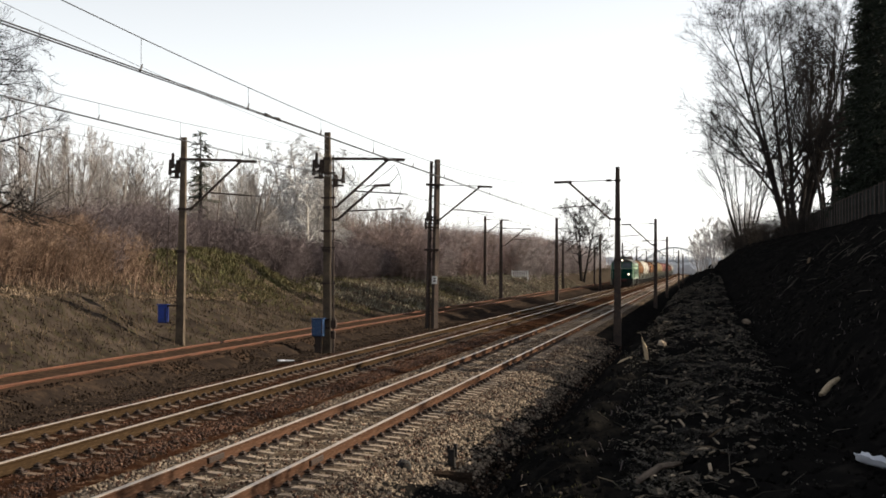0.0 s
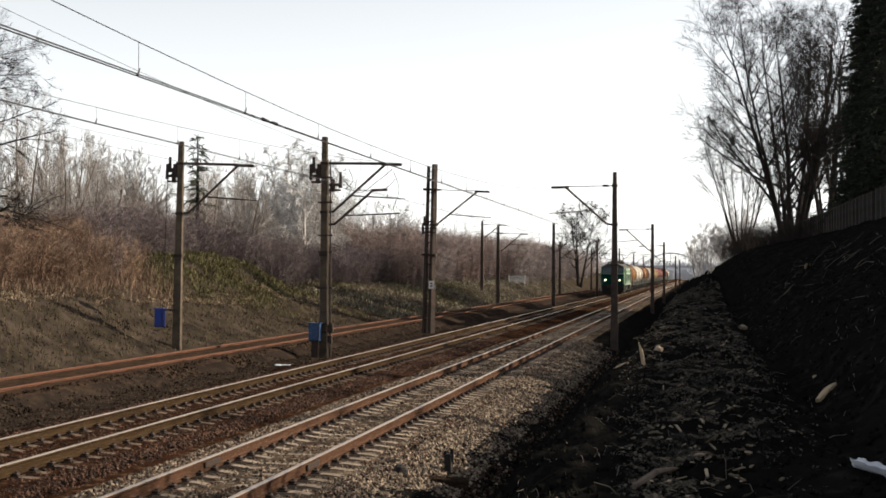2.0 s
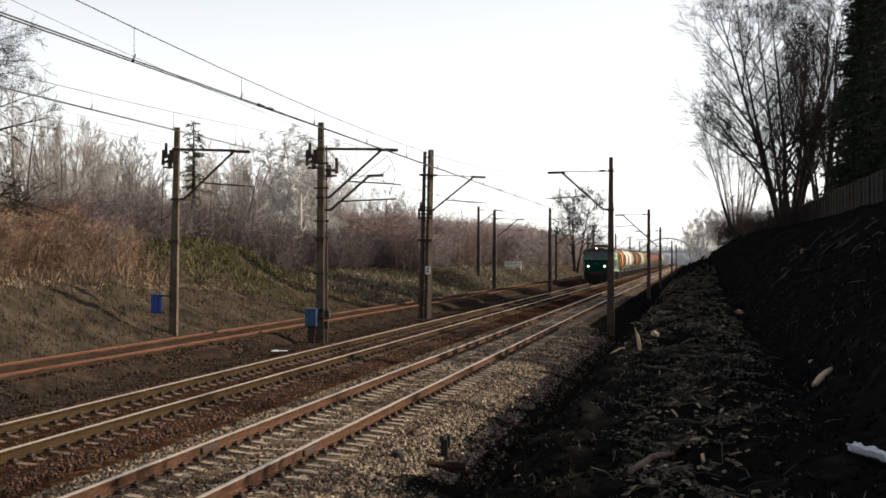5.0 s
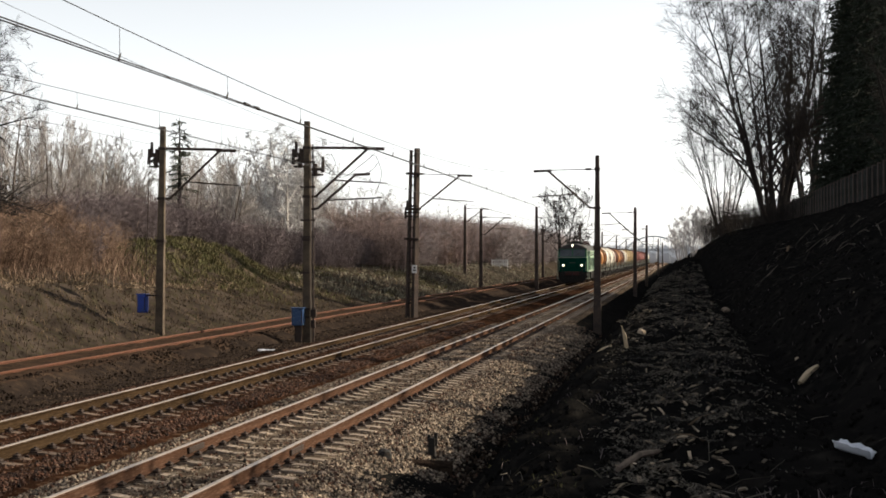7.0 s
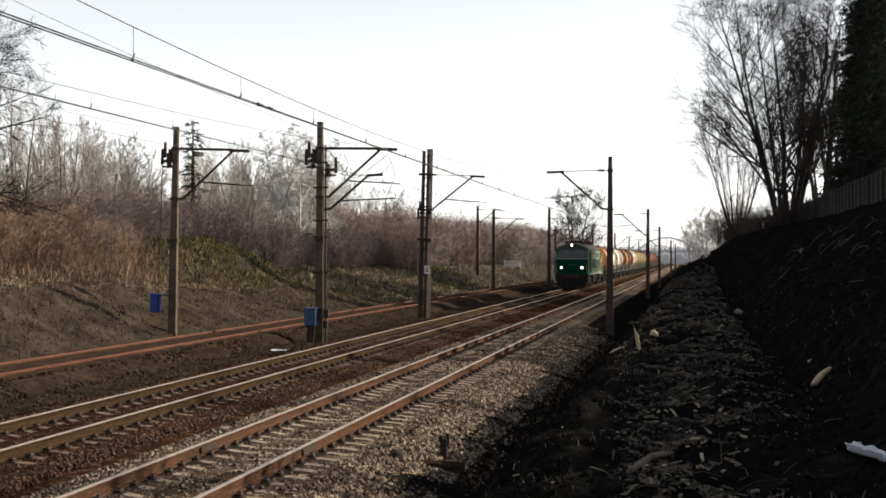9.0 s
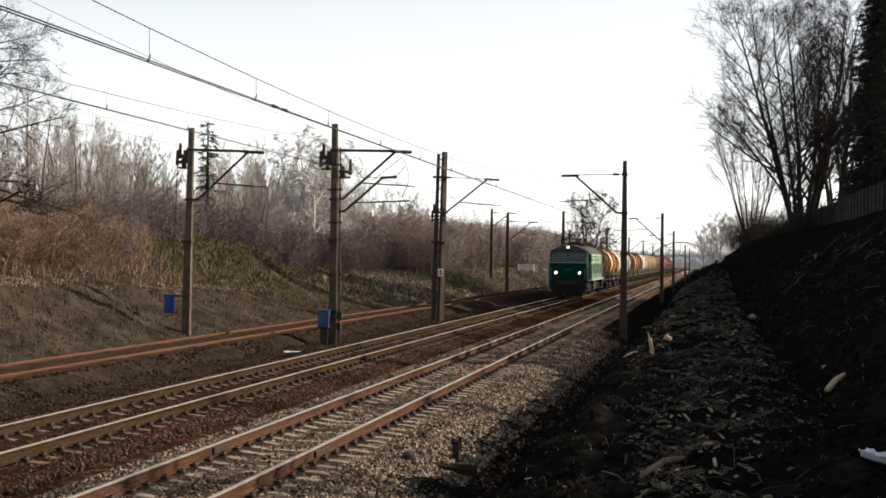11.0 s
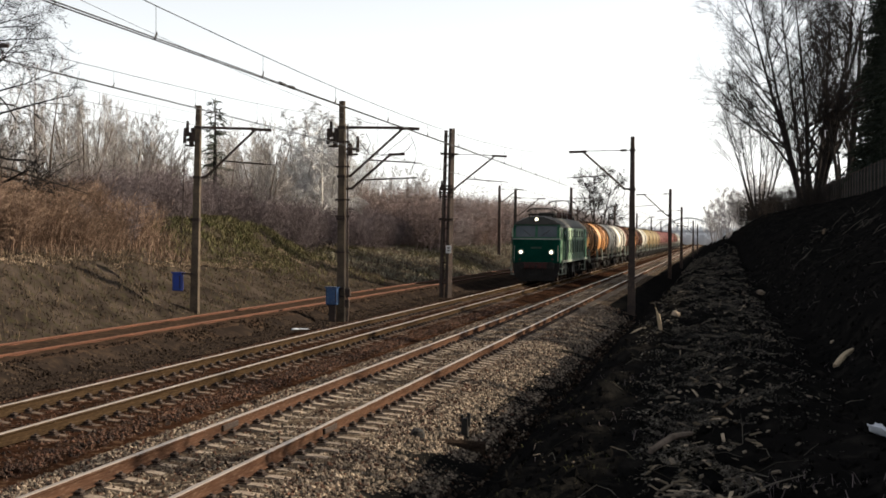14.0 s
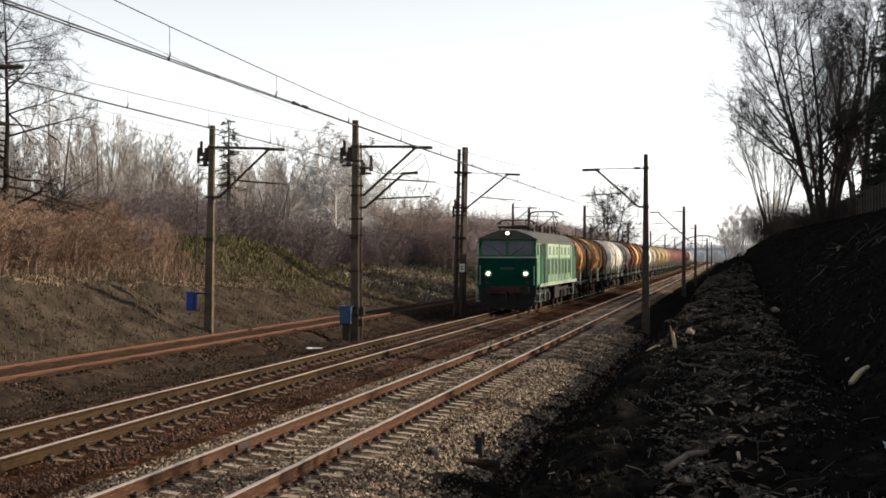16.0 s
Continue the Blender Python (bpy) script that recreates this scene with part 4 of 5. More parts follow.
        for k in range(7):
            rod(bm, (s * 1.42, mid - 0.2, 1.1 + k * 0.3), (s * 1.42, mid + 0.2, 1.1 + k * 0.3), 0.014, None, 4)
    part("ladder", bm, "iron", top)
    for c in (2.3, 10.1):
        for s in (-1, 1):
            bm = new_bm()
            a, b = sorted((s * 0.92, s * 1.06))
            box(bm, a, b, c - 1.25, c + 1.25, 0.55, 0.72, 0.02)
            for d in (-0.9, 0.9):
                box(bm, a - 0.04, b + 0.04, c + d - 0.16, c + d + 0.16, 0.32, 0.66, 0.03)
            rod(bm, (s * 1.0, c, 0.3), (s * 1.0, c, 0.8), 0.14, None, 8)
            part("bogie_side", bm, "black", top)
        for d in (-0.9, 0.9):
            wheelset(top, 0, c + d, 0.46)
    return top


loco, loco_wheels = build_loco()
KINDS = {
    "O": tank_wagon("orange", "orange-brown tank wagon with dark straps and spill stain"),
    "W": tank_wagon("cream", "cream-white tank wagon with two grimy straps", 0.11),
    "B": tank_wagon("brown", "dark brown tank wagon with rusty straps"),
    "Y": tank_wagon("yellow", "pale yellow tank wagon with grimy straps", 0.11),
    "P": tank_wagon("pink", "dull red tank wagon paled for haze, with grimy straps", 0.08),
}
WAGONS, used = [], set()
for kind in "OOWWBOBWYYYYPPPPPPPBPBWW":
    if kind in used:
        wagon = copy_thing(KINDS[kind], pose(0, 0, 0))
    else:
        wagon = KINDS[kind]
        used.add(kind)
    WAGONS.append(wagon)


# ---- plants ----
class Sticks:
    """Collects thin tapered tubes into one mesh."""

    def __init__(self):
        self.v, self.f = [], []

    def tube(self, pts, radii, sides=3):
        b = len(self.v)
        n = len(pts)
        for i, p in enumerate(pts):
            d = (pts[min(i + 1, n - 1)] - pts[max(i - 1, 0)]).normalized()
            u = d.orthogonal().normalized()
            w = d.cross(u)
            for k in range(sides):
                a = k * math.tau / sides
                self.v.append(tuple(p + (u * math.cos(a) + w * math.sin(a)) * radii[i]))
        for i in range(n - 1):
            for k in range(sides):
                j = (k + 1) % sides
                self.f.append((b + i * sides + k, b + i * sides + j, b + (i + 1) * sides + j, b + (i + 1) * sides + k))


def bend(rnd, p, d, length, n, wild, up):
    pts, d = [p.copy()], d.copy()
    for i in range(n):
        d = (d + Vector((rnd.gauss(0, wild), rnd.gauss(0, wild), rnd.gauss(0, wild) + up))).normalized()
        pts.append(pts[-1] + d * (length / n))
    return pts


def grow(st, rnd, p, d, length, r, level, spec, least=0.0075):
    """One limb and its children; spec: per level (children, angle, ratio, wild, up, segments)."""
    kids, angle, ratio, wild, up, segs = spec[level]
    pts = bend(rnd, p, d, length, segs, wild, up)
    r_tip = max(r * 0.35, least * 0.7)
    radii = [r + (r_tip - r) * i / segs for i in range(segs + 1)]
    st.tube(pts, radii, 6 if r > 0.08 else (4 if r > 0.03 else 3))
    if level + 1 >= len(spec):
        return
    for k in range(kids):
        u = 0.22 + 0.78 * (k + rnd.random()) / kids if level else 0.3 + 0.7 * (k + rnd.random()) / kids
        i = min(int(u * segs), segs - 1)
        q = pts[i].lerp(pts[i + 1], u * segs - i)
        axis = (pts[i + 1] - pts[i]).normalized()
        side = Matrix.Rotation(rnd.uniform(0, math.tau), 3, axis) @ axis.orthogonal().normalized()
        a = radians(rnd.gauss(angle, 9))
        grow(st, rnd, q, axis * math.cos(a) + side * math.sin(a), length * ratio * rnd.uniform(0.6, 1.15) * (1.15 - 0.5 * u), max(least, (r + (r_tip - r) * u) * rnd.uniform(0.4, 0.6)), level + 1, spec, least)


def bare_tree(seed, h, r, stems, spread, spec, trunk_mat, twig_mat, label, name="bare_tree", category="tree", group="", least=0.0075, low=0.2):
    rnd = random.Random(seed)
    top = empty(name, label, category, group)
    trunk, crown = Sticks(), Sticks()
    for s in range(stems):
        a = s * math.tau / stems + rnd.uniform(-0.5, 0.5)
        d = Vector((math.cos(a) * spread, math.sin(a) * spread, 1)).normalized()
        base = Vector((math.cos(a), math.sin(a), 0)) * (0.26 * r * stems if stems > 1 else 0)
        hh = h * rnd.uniform(0.8, 1.0)
        pts = bend(rnd, base + Vector((0, 0, -0.4)), d, hh, 10, 0.035, 0.05)
        rr = r * rnd.uniform(0.75, 1.0)
        radii = [rr * (1.25 if i == 0 else 1) * (1 - 0.93 * i / 10) + 0.008 for i in range(11)]
        trunk.tube(pts, radii, 8)
        n = spec[0][0]
        for k in range(n):
            u = low + (1 - low) * (k + rnd.random()) / n
            i = min(int(u * 10), 9)
            q = pts[i].lerp(pts[i + 1], u * 10 - i)
            axis = (pts[i + 1] - pts[i]).normalized()
            side = Matrix.Rotation(rnd.uniform(0, math.tau), 3, axis) @ axis.orthogonal().normalized()
            an = radians(rnd.gauss(spec[0][1], 8))
            grow(crown, rnd, q, axis * math.cos(an) + side * math.sin(an), hh * spec[0][2] * rnd.uniform(0.7, 1.1) * (1.2 - 0.75 * u), rr * (1 - 0.9 * u) * 0.5 + 0.012, 1, spec, least)
    raw("trunk", trunk.v, trunk.f, trunk_mat, top, True)
    raw("crown", crown.v, crown.f, twig_mat, top)
    return top


def bush(seed, h, width, stems, twigs, material, label, thick=1.0):
    """A thicket of bare shoots."""
    rnd = random.Random(seed)
    st = Sticks()
    for s in range(stems):
        a, rad = rnd.uniform(0, math.tau), width * 0.42 * math.sqrt(rnd.random())
        p = Vector((math.cos(a) * rad, math.sin(a) * rad, -0.3))
        hh = h * rnd.uniform(0.55, 1.0) * (1.1 - 0.35 * rad / width)
        d = Vector((math.cos(a) * 0.6 * rnd.random(), math.sin(a) * 0.6 * rnd.random(), 1)).normalized()
        pts = bend(rnd, p, d, hh, 4, 0.11, 0.06)
        st.tube([pts[0], pts[2], pts[4]], [0.016 * thick, 0.011 * thick, 0.005 * thick])
        for k in range(twigs):
            u = rnd.uniform(0.15, 1.0)
            i = min(int(u * 4), 3)
            q = pts[i].lerp(pts[i + 1], u * 4 - i)
            dd = Vector((rnd.gauss(0, 0.7), rnd.gauss(0, 0.7), rnd.uniform(-0.1, 0.9))).normalized()
            st.tube([q, q + dd * hh * rnd.uniform(0.14, 0.36)], [0.0075 * thick, 0.004 * thick])
    ob = raw("bush", st.v, st.f, material)
    return tagged(ob, label, "bush", "bare thicket")


def conifer(seed, h, label, width=0.2, per=9, group="conifers behind the fence", leaf="needle"):
    rnd = random.Random(seed)
    top = empty("conifer", label, "conifer", group)
    trunk, crown = Sticks(), Sticks()
    trunk.tube([Vector((0, 0, -0.4)), Vector((0, 0, h * 0.5)), Vector((0, 0, h))], [0.22, 0.14, 0.02], 8)
    z = h * 0.06
    while z < h * 0.98:
        reach = (h - z) * width + 0.35
        for k in range(per):
            a = rnd.uniform(0, math.tau)
            L = reach * rnd.uniform(0.7, 1.1)
            d = Vector((math.cos(a), math.sin(a), 0.12))
            p = Vector((0, 0, z + rnd.uniform(-0.2, 0.2)))
            pts = bend(rnd, p, d, L, 4, 0.05, -0.10)
            crown.tube(pts, [0.04, 0.03, 0.025, 0.02, 0.01])
            m = int(L * 6) + 3
            for j in range(m):
                u = rnd.uniform(0.12, 1.0)
                i = min(int(u * 4), 3)
                q = pts[i].lerp(pts[i + 1], u * 4 - i)
                s = Vector((rnd.gauss(0, 0.6), rnd.gauss(0, 0.6), rnd.uniform(-0.8, 0.15))) + d * 0.5
                crown.tube([q, q + s.normalized() * rnd.uniform(0.25, 0.6)], [0.055, 0.02])
        z += 0.48
    raw("trunk", trunk.v, trunk.f, "bark", top)
    raw("crown", crown.v, crown.f, leaf, top)
    return top


def blades(name, count, place, h0, h1, width, material, label, seed, droop=0.5, category="grass"):
    """Many separate grass blades or stalks in one sheet of stuff. place(rnd) gives x, y or None."""
    rnd = random.Random(seed)
    v, f = [], []
    made = 0
    while made < count:
        made += 1
        got = place(rnd)
        if not got:
            continue
        x, y = got
        z = ground_z(x, y) - 0.03
        a, h = rnd.uniform(0, math.tau), rnd.uniform(h0, h1)
        lx, ly = rnd.gauss(0, droop * h * 0.5), rnd.gauss(0, droop * h * 0.5)
        wx, wy = math.cos(a) * width, math.sin(a) * width
        b = len(v)
        v += [(x - wx, y - wy, z), (x + wx, y + wy, z), (x + lx * 0.4 + wx * 0.7, y + ly * 0.4 + wy * 0.7, z + h * 0.6), (x + lx * 0.4 - wx * 0.7, y + ly * 0.4 - wy * 0.7, z + h * 0.6), (x + lx, y + ly, z + h * (1 - 0.3 * droop))]
        f += [(b, b + 1, b + 2, b + 3), (b + 3, b + 2, b + 4)]
    return tagged(raw(name, v, f, material), label, category, kind="stuff")


def on_ground(ob, x, y, turn=0.0, size=1.0, sink=0.0):
    ob.matrix_basis = pose(x, y, ground_z(x, y) - sink, 0, 0, turn)
    ob.scale = (size, size, size)
    return ob


def scatter(proto, spots, seed, s0=0.8, s1=1.2, sink=0.0):
    rnd = random.Random(seed)
    for i, (x, y) in enumerate(spots):
        size, turn = rnd.uniform(s0, s1), rnd.uniform(0, 360)
        if i == 0:
            on_ground(proto, x, y, turn, size, sink)
        else:
            ob = copy_thing(proto, pose(0, 0, 0))
            on_ground(ob, x, y, turn, size, sink)


FULL = [(9, 30, 0.40, 0, 0, 0), (6, 32, 0.55, 0.07, 0.06, 5), (6, 34, 0.55, 0.09, 0.05, 3), (5, 34, 0.55, 0.1, 0.04, 2), (0, 0, 0, 0.1, 0.03, 1)]
HERO = [(13, 38, 0.44, 0, 0, 0), (7, 32, 0.55, 0.06, 0.06, 5), (7, 34, 0.55, 0.08, 0.05, 3), (8, 36, 0.7, 0.1, 0.04, 2), (0, 0, 0, 0.1, 0.03, 1)]
LIGHT = [(11, 32, 0.34, 0, 0, 0), (8, 32, 0.5, 0.06, 0.06, 3), (8, 34, 0.6, 0.08, 0.05, 2), (0, 0, 0, 0.12, 0.02, 1)]
UPRIGHT = [(12, 26, 0.32, 0, 0, 0), (8, 28, 0.5, 0.05, 0.08, 3), (8, 30, 0.6, 0.08, 0.06, 2), (0, 0, 0, 0.1, 0.02, 1)]

# right-hand bank top: the large many-stemmed tree, the slim one beside it, conifers
CROWN = [(14, 46, 0.40, 0, 0, 0), (8, 36, 0.50, 0.06, 0.05, 5), (6, 38, 0.62, 0.08, 0.04, 3), (5, 36, 0.8, 0.1, 0.03, 2), (0, 0, 0, 0.1, 0.02, 1)]
big = bare_tree(13, 22.5, 0.25, 8, 0.25, CROWN, "bark", "bark", "large bare tree with several dark stems by the fence", least=0.009, low=0.13)
on_ground(big, 8.6, 143.0, 200, 1.06)
FAN = [(9, 24, 0.34, 0, 0, 0), (7, 28, 0.55, 0.05, 0.05, 3), (6, 30, 0.7, 0.08, 0.04, 2), (0, 0, 0, 0.1, 0.02, 1)]
slim = bare_tree(5, 17.5, 0.11, 9, 0.34, FAN, "bark", "bark", "slim bare tree with a fan of dark upright stems", least=0.012, low=0.3)
on_ground(slim, 5.45, 190.0, 0)
side_tree = bare_tree(21, 20.0, 0.24, 3, 0.14, FULL, "bark", "bark", "dark bare tree among the conifers behind the fence")
on_ground(side_tree, 11.2, 139.0, 70)
rear_tree = bare_tree(31, 17.0, 0.2, 3, 0.2, LIGHT, "bark", "bark", "bare tree standing against the conifers")
scatter(rear_tree, [(10.6, 165.0), (12.5, 150.0), (9.8, 178.0)], 4)
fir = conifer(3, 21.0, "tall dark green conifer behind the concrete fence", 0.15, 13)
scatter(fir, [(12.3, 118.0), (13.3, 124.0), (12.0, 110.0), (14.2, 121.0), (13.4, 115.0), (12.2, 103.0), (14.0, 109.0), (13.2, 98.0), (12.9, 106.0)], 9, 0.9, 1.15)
far_bare = bare_tree(41, 11.0, 0.16, 4, 0.3, LIGHT, "twig_haze", "twig_haze", "far bare tree on the bank near the bridge, coloured grey for haze", group="far bare trees", least=0.02)
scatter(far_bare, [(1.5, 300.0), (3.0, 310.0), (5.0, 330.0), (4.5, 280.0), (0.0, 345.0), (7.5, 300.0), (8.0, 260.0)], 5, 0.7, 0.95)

# left-hand side: the near tree by the slope, the wood and the thicket
SPREAD = [(44, 82, 0.42, 0, 0, 0), (9, 40, 0.5, 0.06, -0.01, 6), (6, 40, 0.6, 0.1, -0.02, 4), (4, 38, 0.8, 0.1, 0.0, 2), (0, 0, 0, 0.1, 0.0, 1)]
near_left = bare_tree(57, 13.0, 0.17, 1, 0.0, SPREAD, "bark", "bark", "bare spreading tree with low drooping limbs on the slope", least=0.006, low=0.14)
on_ground(near_left, -29.4, 58.5, 30, 0.92, 0.5)
stray = bare_tree(53, 9.0, 0.14, 2, 0.25, FULL, "bark", "bark", "bare low tree with drooping limbs on the slope")
on_ground(stray, -32.0, 52.0, 200)
ROUND = [(10, 46, 0.46, 0, 0, 0), (7, 36, 0.55, 0.07, 0.04, 5), (7, 36, 0.55, 0.09, 0.03, 3), (6, 36, 0.6, 0.1, 0.02, 1), (0, 0, 0, 0.1, 0.02, 1)]
lone = bare_tree(61, 14.5, 0.26, 3, 0.16, ROUND, "bark", "bark", "tall bare tree with dark round clumps beside the line", least=0.015)
on_ground(lone, -19.8, 262.0)
bare_a = bare_tree(71, 10.0, 0.13, 2, 0.15, LIGHT, "bark_grey", "twig_pale", "grey bare tree in the wood behind the thicket", group="wood behind the thicket")
bare_b = bare_tree(73, 11.0, 0.11, 1, 0.0, UPRIGHT, "birch", "twig_pale", "slender birch with a white trunk", "birch", "birch", "birches behind the thicket")
bare_c = bare_tree(75, 9.0, 0.12, 3, 0.25, LIGHT, "bark_grey", "twig_pale", "bare many-stemmed tree with brown twigs", group="wood behind the thicket")
rw = random.Random(8)


def wood_spot(k):
    y = rw.uniform(70, 185)
    return (-34 - rw.uniform(0, 26) - max(0, (105 - y)) * 0.05, y)


scatter(bare_a, [wood_spot(k) for k in range(56)], 1, 0.6, 0.9)
scatter(bare_b, [wood_spot(k) for k in range(95)], 2, 0.62, 0.95)
scatter(bare_c, [wood_spot(k) for k in range(50)], 3, 0.6, 0.95)
WEEP = [(16, 28, 0.24, 0, 0, 0), (8, 34, 0.55, 0.06, -0.08, 3), (10, 24, 0.9, 0.06, -0.35, 2), (0, 0, 0, 0.1, -0.3, 1)]
weeping = bare_tree(77, 9.5, 0.11, 1, 0.0, WEEP, "birch", "twig_white", "tall white birch with fine hanging twigs", "birch", "birch", "white birches above the thicket", least=0.009)
scatter(weeping, [(-30.3, 122.0), (-31.4, 123.0), (-32.2, 121.5), (-32.9, 124.5), (-31.0, 126.5), (-33.9, 123.0), (-32.7, 127.5), (-31.8, 129.0), (-30.6, 124.2), (-33.3, 121.0), (-31.3, 119.8)], 8, 1.15, 1.4)
pine = conifer(81, 9.6, "thin young pine rising above the wood", 0.14, 4, "", "pine_needle")
on_ground(pine, -35.0, 104.0)

thickets = [bush(100 + i, h, 3.8, 62, 42, "twig", "dense purple-brown bare bush above the cutting") for i, h in enumerate((2.1, 3.1, 3.4))]
rb = random.Random(12)
spots = [[], [], []]
for k in range(108):
    y = 56 + 132 * (k / 108) + rb.uniform(-2, 2)
    row = rb.choice((0, 1, 2))
    spots[0 if y < 76 else 1 + k % 2].append((-27.6 - row * 2.3 - rb.uniform(0, 1.2) - (1.8 if 70 < y < 98 else 0), y))
for b, sp in zip(thickets, spots):
    scatter(b, sp, 20, 0.82, 1.12)
russet = bush(120, 2.6, 3.2, 70, 20, "twig_red", "russet bare bush on the dry slope")
scatter(russet, [(-25.6 - rb.uniform(0, 6.5), 43 + rb.uniform(0, 28)) for k in range(68)] + [(-26.5 - rb.uniform(0, 3), 165 + rb.uniform(0, 40)) for k in range(10)], 21, 0.6, 1.0)
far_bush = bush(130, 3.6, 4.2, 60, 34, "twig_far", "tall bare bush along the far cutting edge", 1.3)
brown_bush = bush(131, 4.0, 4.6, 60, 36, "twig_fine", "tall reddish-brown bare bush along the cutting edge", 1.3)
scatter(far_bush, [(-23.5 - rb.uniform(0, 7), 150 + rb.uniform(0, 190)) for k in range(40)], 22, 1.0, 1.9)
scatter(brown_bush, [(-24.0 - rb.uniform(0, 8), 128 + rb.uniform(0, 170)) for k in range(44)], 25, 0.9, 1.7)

dark_bush = bush(140, 2.2, 3.0, 50, 10, "bark", "dark low bush along the top of the bank")
scatter(dark_bush, [(4.8, 180.0), (5.6, 184.0), (6.4, 188.0), (4.5, 187.0), (5.2, 176.0), (7.0, 180.0), (9.0, 118.0), (8.2, 128.0), (8.9, 136.0), (7.6, 150.0), (6.9, 157.0), (6.4, 166.0), (6.2, 171.0), (8.4, 160.0), (6.8, 176.0), (7.6, 186.0), (6.4, 200.0), (5.4, 214.0), (6.6, 226.0), (5.0, 240.0)], 23, 1.0, 1.7)
# hedge row added, mostly out of view, to shade the track beds
shade_hedge = conifer(7, 6.7, "dark evergreen hedge shrub added behind the fence to shade the tracks", 0.24, 10, "hedge behind the fence")
scatter(shade_hedge, [(12.2 + 0.4 * (k % 2), 49.0 + 2.3 * k) for k in range(28)], 24, 0.85, 1.15)
# trees added out of view so their shadows dapple the tracks
dapple_tree = bare_tree(35, 12.0, 0.16, 2, 0.15, LIGHT, "bark", "bark", "unseen bare tree behind the fence, added to dapple the tracks", group="trees behind the fence")
scatter(dapple_tree, [(11.5, 16.0), (13.0, 25.0), (11.8, 36.0), (14.0, 44.0), (12.2, 55.0), (13.6, 66.0), (11.8, 78.0), (13.0, 90.0)], 6, 0.7, 1.0)

# grass: straw and green blades on the left slope, rough stalks on the hill, sparse tufts on the dark bank
blades("slope_grass", 20000, lambda r: (lambda y: (-18.6 - 7.5 * r.random() ** 0.8, y))(34 + 110 * r.random() ** 1.5), 0.10, 0.34, 0.012, "straw", "short dry straw-coloured grass on the slope", 31, 0.8)
blades("crest_straw", 16000, lambda r: (lambda y: (-22.5 - 1.5 * r.random() + 0.8 * n3(0, y, 0.2, 8), y) if n3(0, y, 0.25, 5) > -0.25 else None)(36 + 62 * r.random() ** 1.2), 0.06, 0.2, 0.02, "straw_pale", "bleached flattened grass along the top of the slope", 36, 1.4)
blades("mound_grass", 14000, lambda r: ((lambda x, y: (x, y) if n3(x, y, 0.7, 31) > -0.1 else None)(r.gauss(-25.6, 1.6), r.gauss(82, 6.0))), 0.15, 0.5, 0.02, "moss", "tufty green grass on the mound", 37, 1.1)
blades("green_grass", 42000, lambda r: (lambda x, y: (x, y) if (n3(x, y, 0.12, 9) > 0.0 and y > 72 + 8 * n3(x, y, 0.2, 3)) or (abs(y - 82) < 12 and x < -23.5) else None)(-19.2 - 9 * r.random(), 56 + 90 * r.random() ** 1.3), 0.12, 0.4, 0.013, "moss", "yellow-green grass on the slope and mound", 32, 0.8)
blades("tall_stalks", 26000, lambda r: (lambda x, y: (x, y) if n3(x, y, 0.3, 15) + 0.5 > r.random() * (0.4 if x < -26 else 1.6) else None)(-24.0 - 10 * r.random(), 38 + 34 * r.random()), 0.3, 1.2, 0.011, "twig_red", "tall russet dead stalks on the hillside", 33, 1.0, "dead stalks")
blades("bank_grass", 5200, lambda r: (lambda x, y: (x, y) if n3(x, y, 0.5, 4) > 0.05 else None)(r.uniform(-1.7, 6.5), 9 + 60 * r.random() ** 1.7), 0.04, 0.18, 0.004, "twig", "sparse dead grass on the dark bank", 34, 1.2)
blades("bank_moss", 26000, lambda r: (lambda x, y: (x, y) if n3(x, y, 0.7, 14) > 0.02 else None)(r.choice((r.uniform(-2.0, -0.2), r.uniform(-1.9, 0.6), r.uniform(2.4, 4.6))), 9 + 52 * r.random() ** 1.5), 0.02, 0.07, 0.0035, "bank_moss", "dull olive moss and grass tufts on the bank", 38, 1.3)
blades("far_slope_grass", 10000, lambda r: (lambda y: (-18.4 - 8.0 * r.random(), y))(92 + 150 * r.random() ** 1.2), 0.15, 0.45, 0.03, "far_grass", "grass on the far slope, coloured pale green-grey for haze", 39, 1.0)
blades("verge_weeds", 2600, lambda r: (r.uniform(-15.0, -12.1), 26 + 60 * r.random()), 0.04, 0.14, 0.008, "straw", "thin dead weeds between the tracks", 35, 1.0, "weeds")


# ---- fence along the top of the bank ----
def build_fence():
    top = empty("concrete_fence", "prefabricated concrete panel fence along the bank top, darkened for shade", "fence")
    first_post = first_slab = None
    for k in range(112):
        y = -38.0 + k * 2.1
        z = 5.52 + 0.004 * max(0.0, y - 70)
        if first_post is None:
            bm = new_bm()
            box(bm, -0.11, 0.07, -0.09, 0.09, -0.5, 1.66, 0.015)
            first_post = part("post", bm, "mast_dark", top, "dark weathered fence post")
            first_post.matrix_basis = pose(9.5, y, z)
            bm = new_bm()
            edge = [(0.03, 0.08), (0.03, 2.02)]
            for j in range(7):
                b0 = 2.02 - j * 0.277
                edge += [(-0.03, b0 - 0.03), (-0.055, b0 - 0.05), (-0.055, b0 - 0.22), (-0.03, b0 - 0.24)]
            loft(bm, [[(x, yy, zz) for x, yy in edge] for zz in (-0.4, 1.58)])
            bmesh.ops.recalc_face_normals(bm, faces=bm.faces)
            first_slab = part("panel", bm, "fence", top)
            first_slab.matrix_basis = pose(9.5, y, z)
        else:
            again(first_post, pose(9.5, y, z), top)
            again(first_slab, pose(9.5, y, z), top)


build_fence()


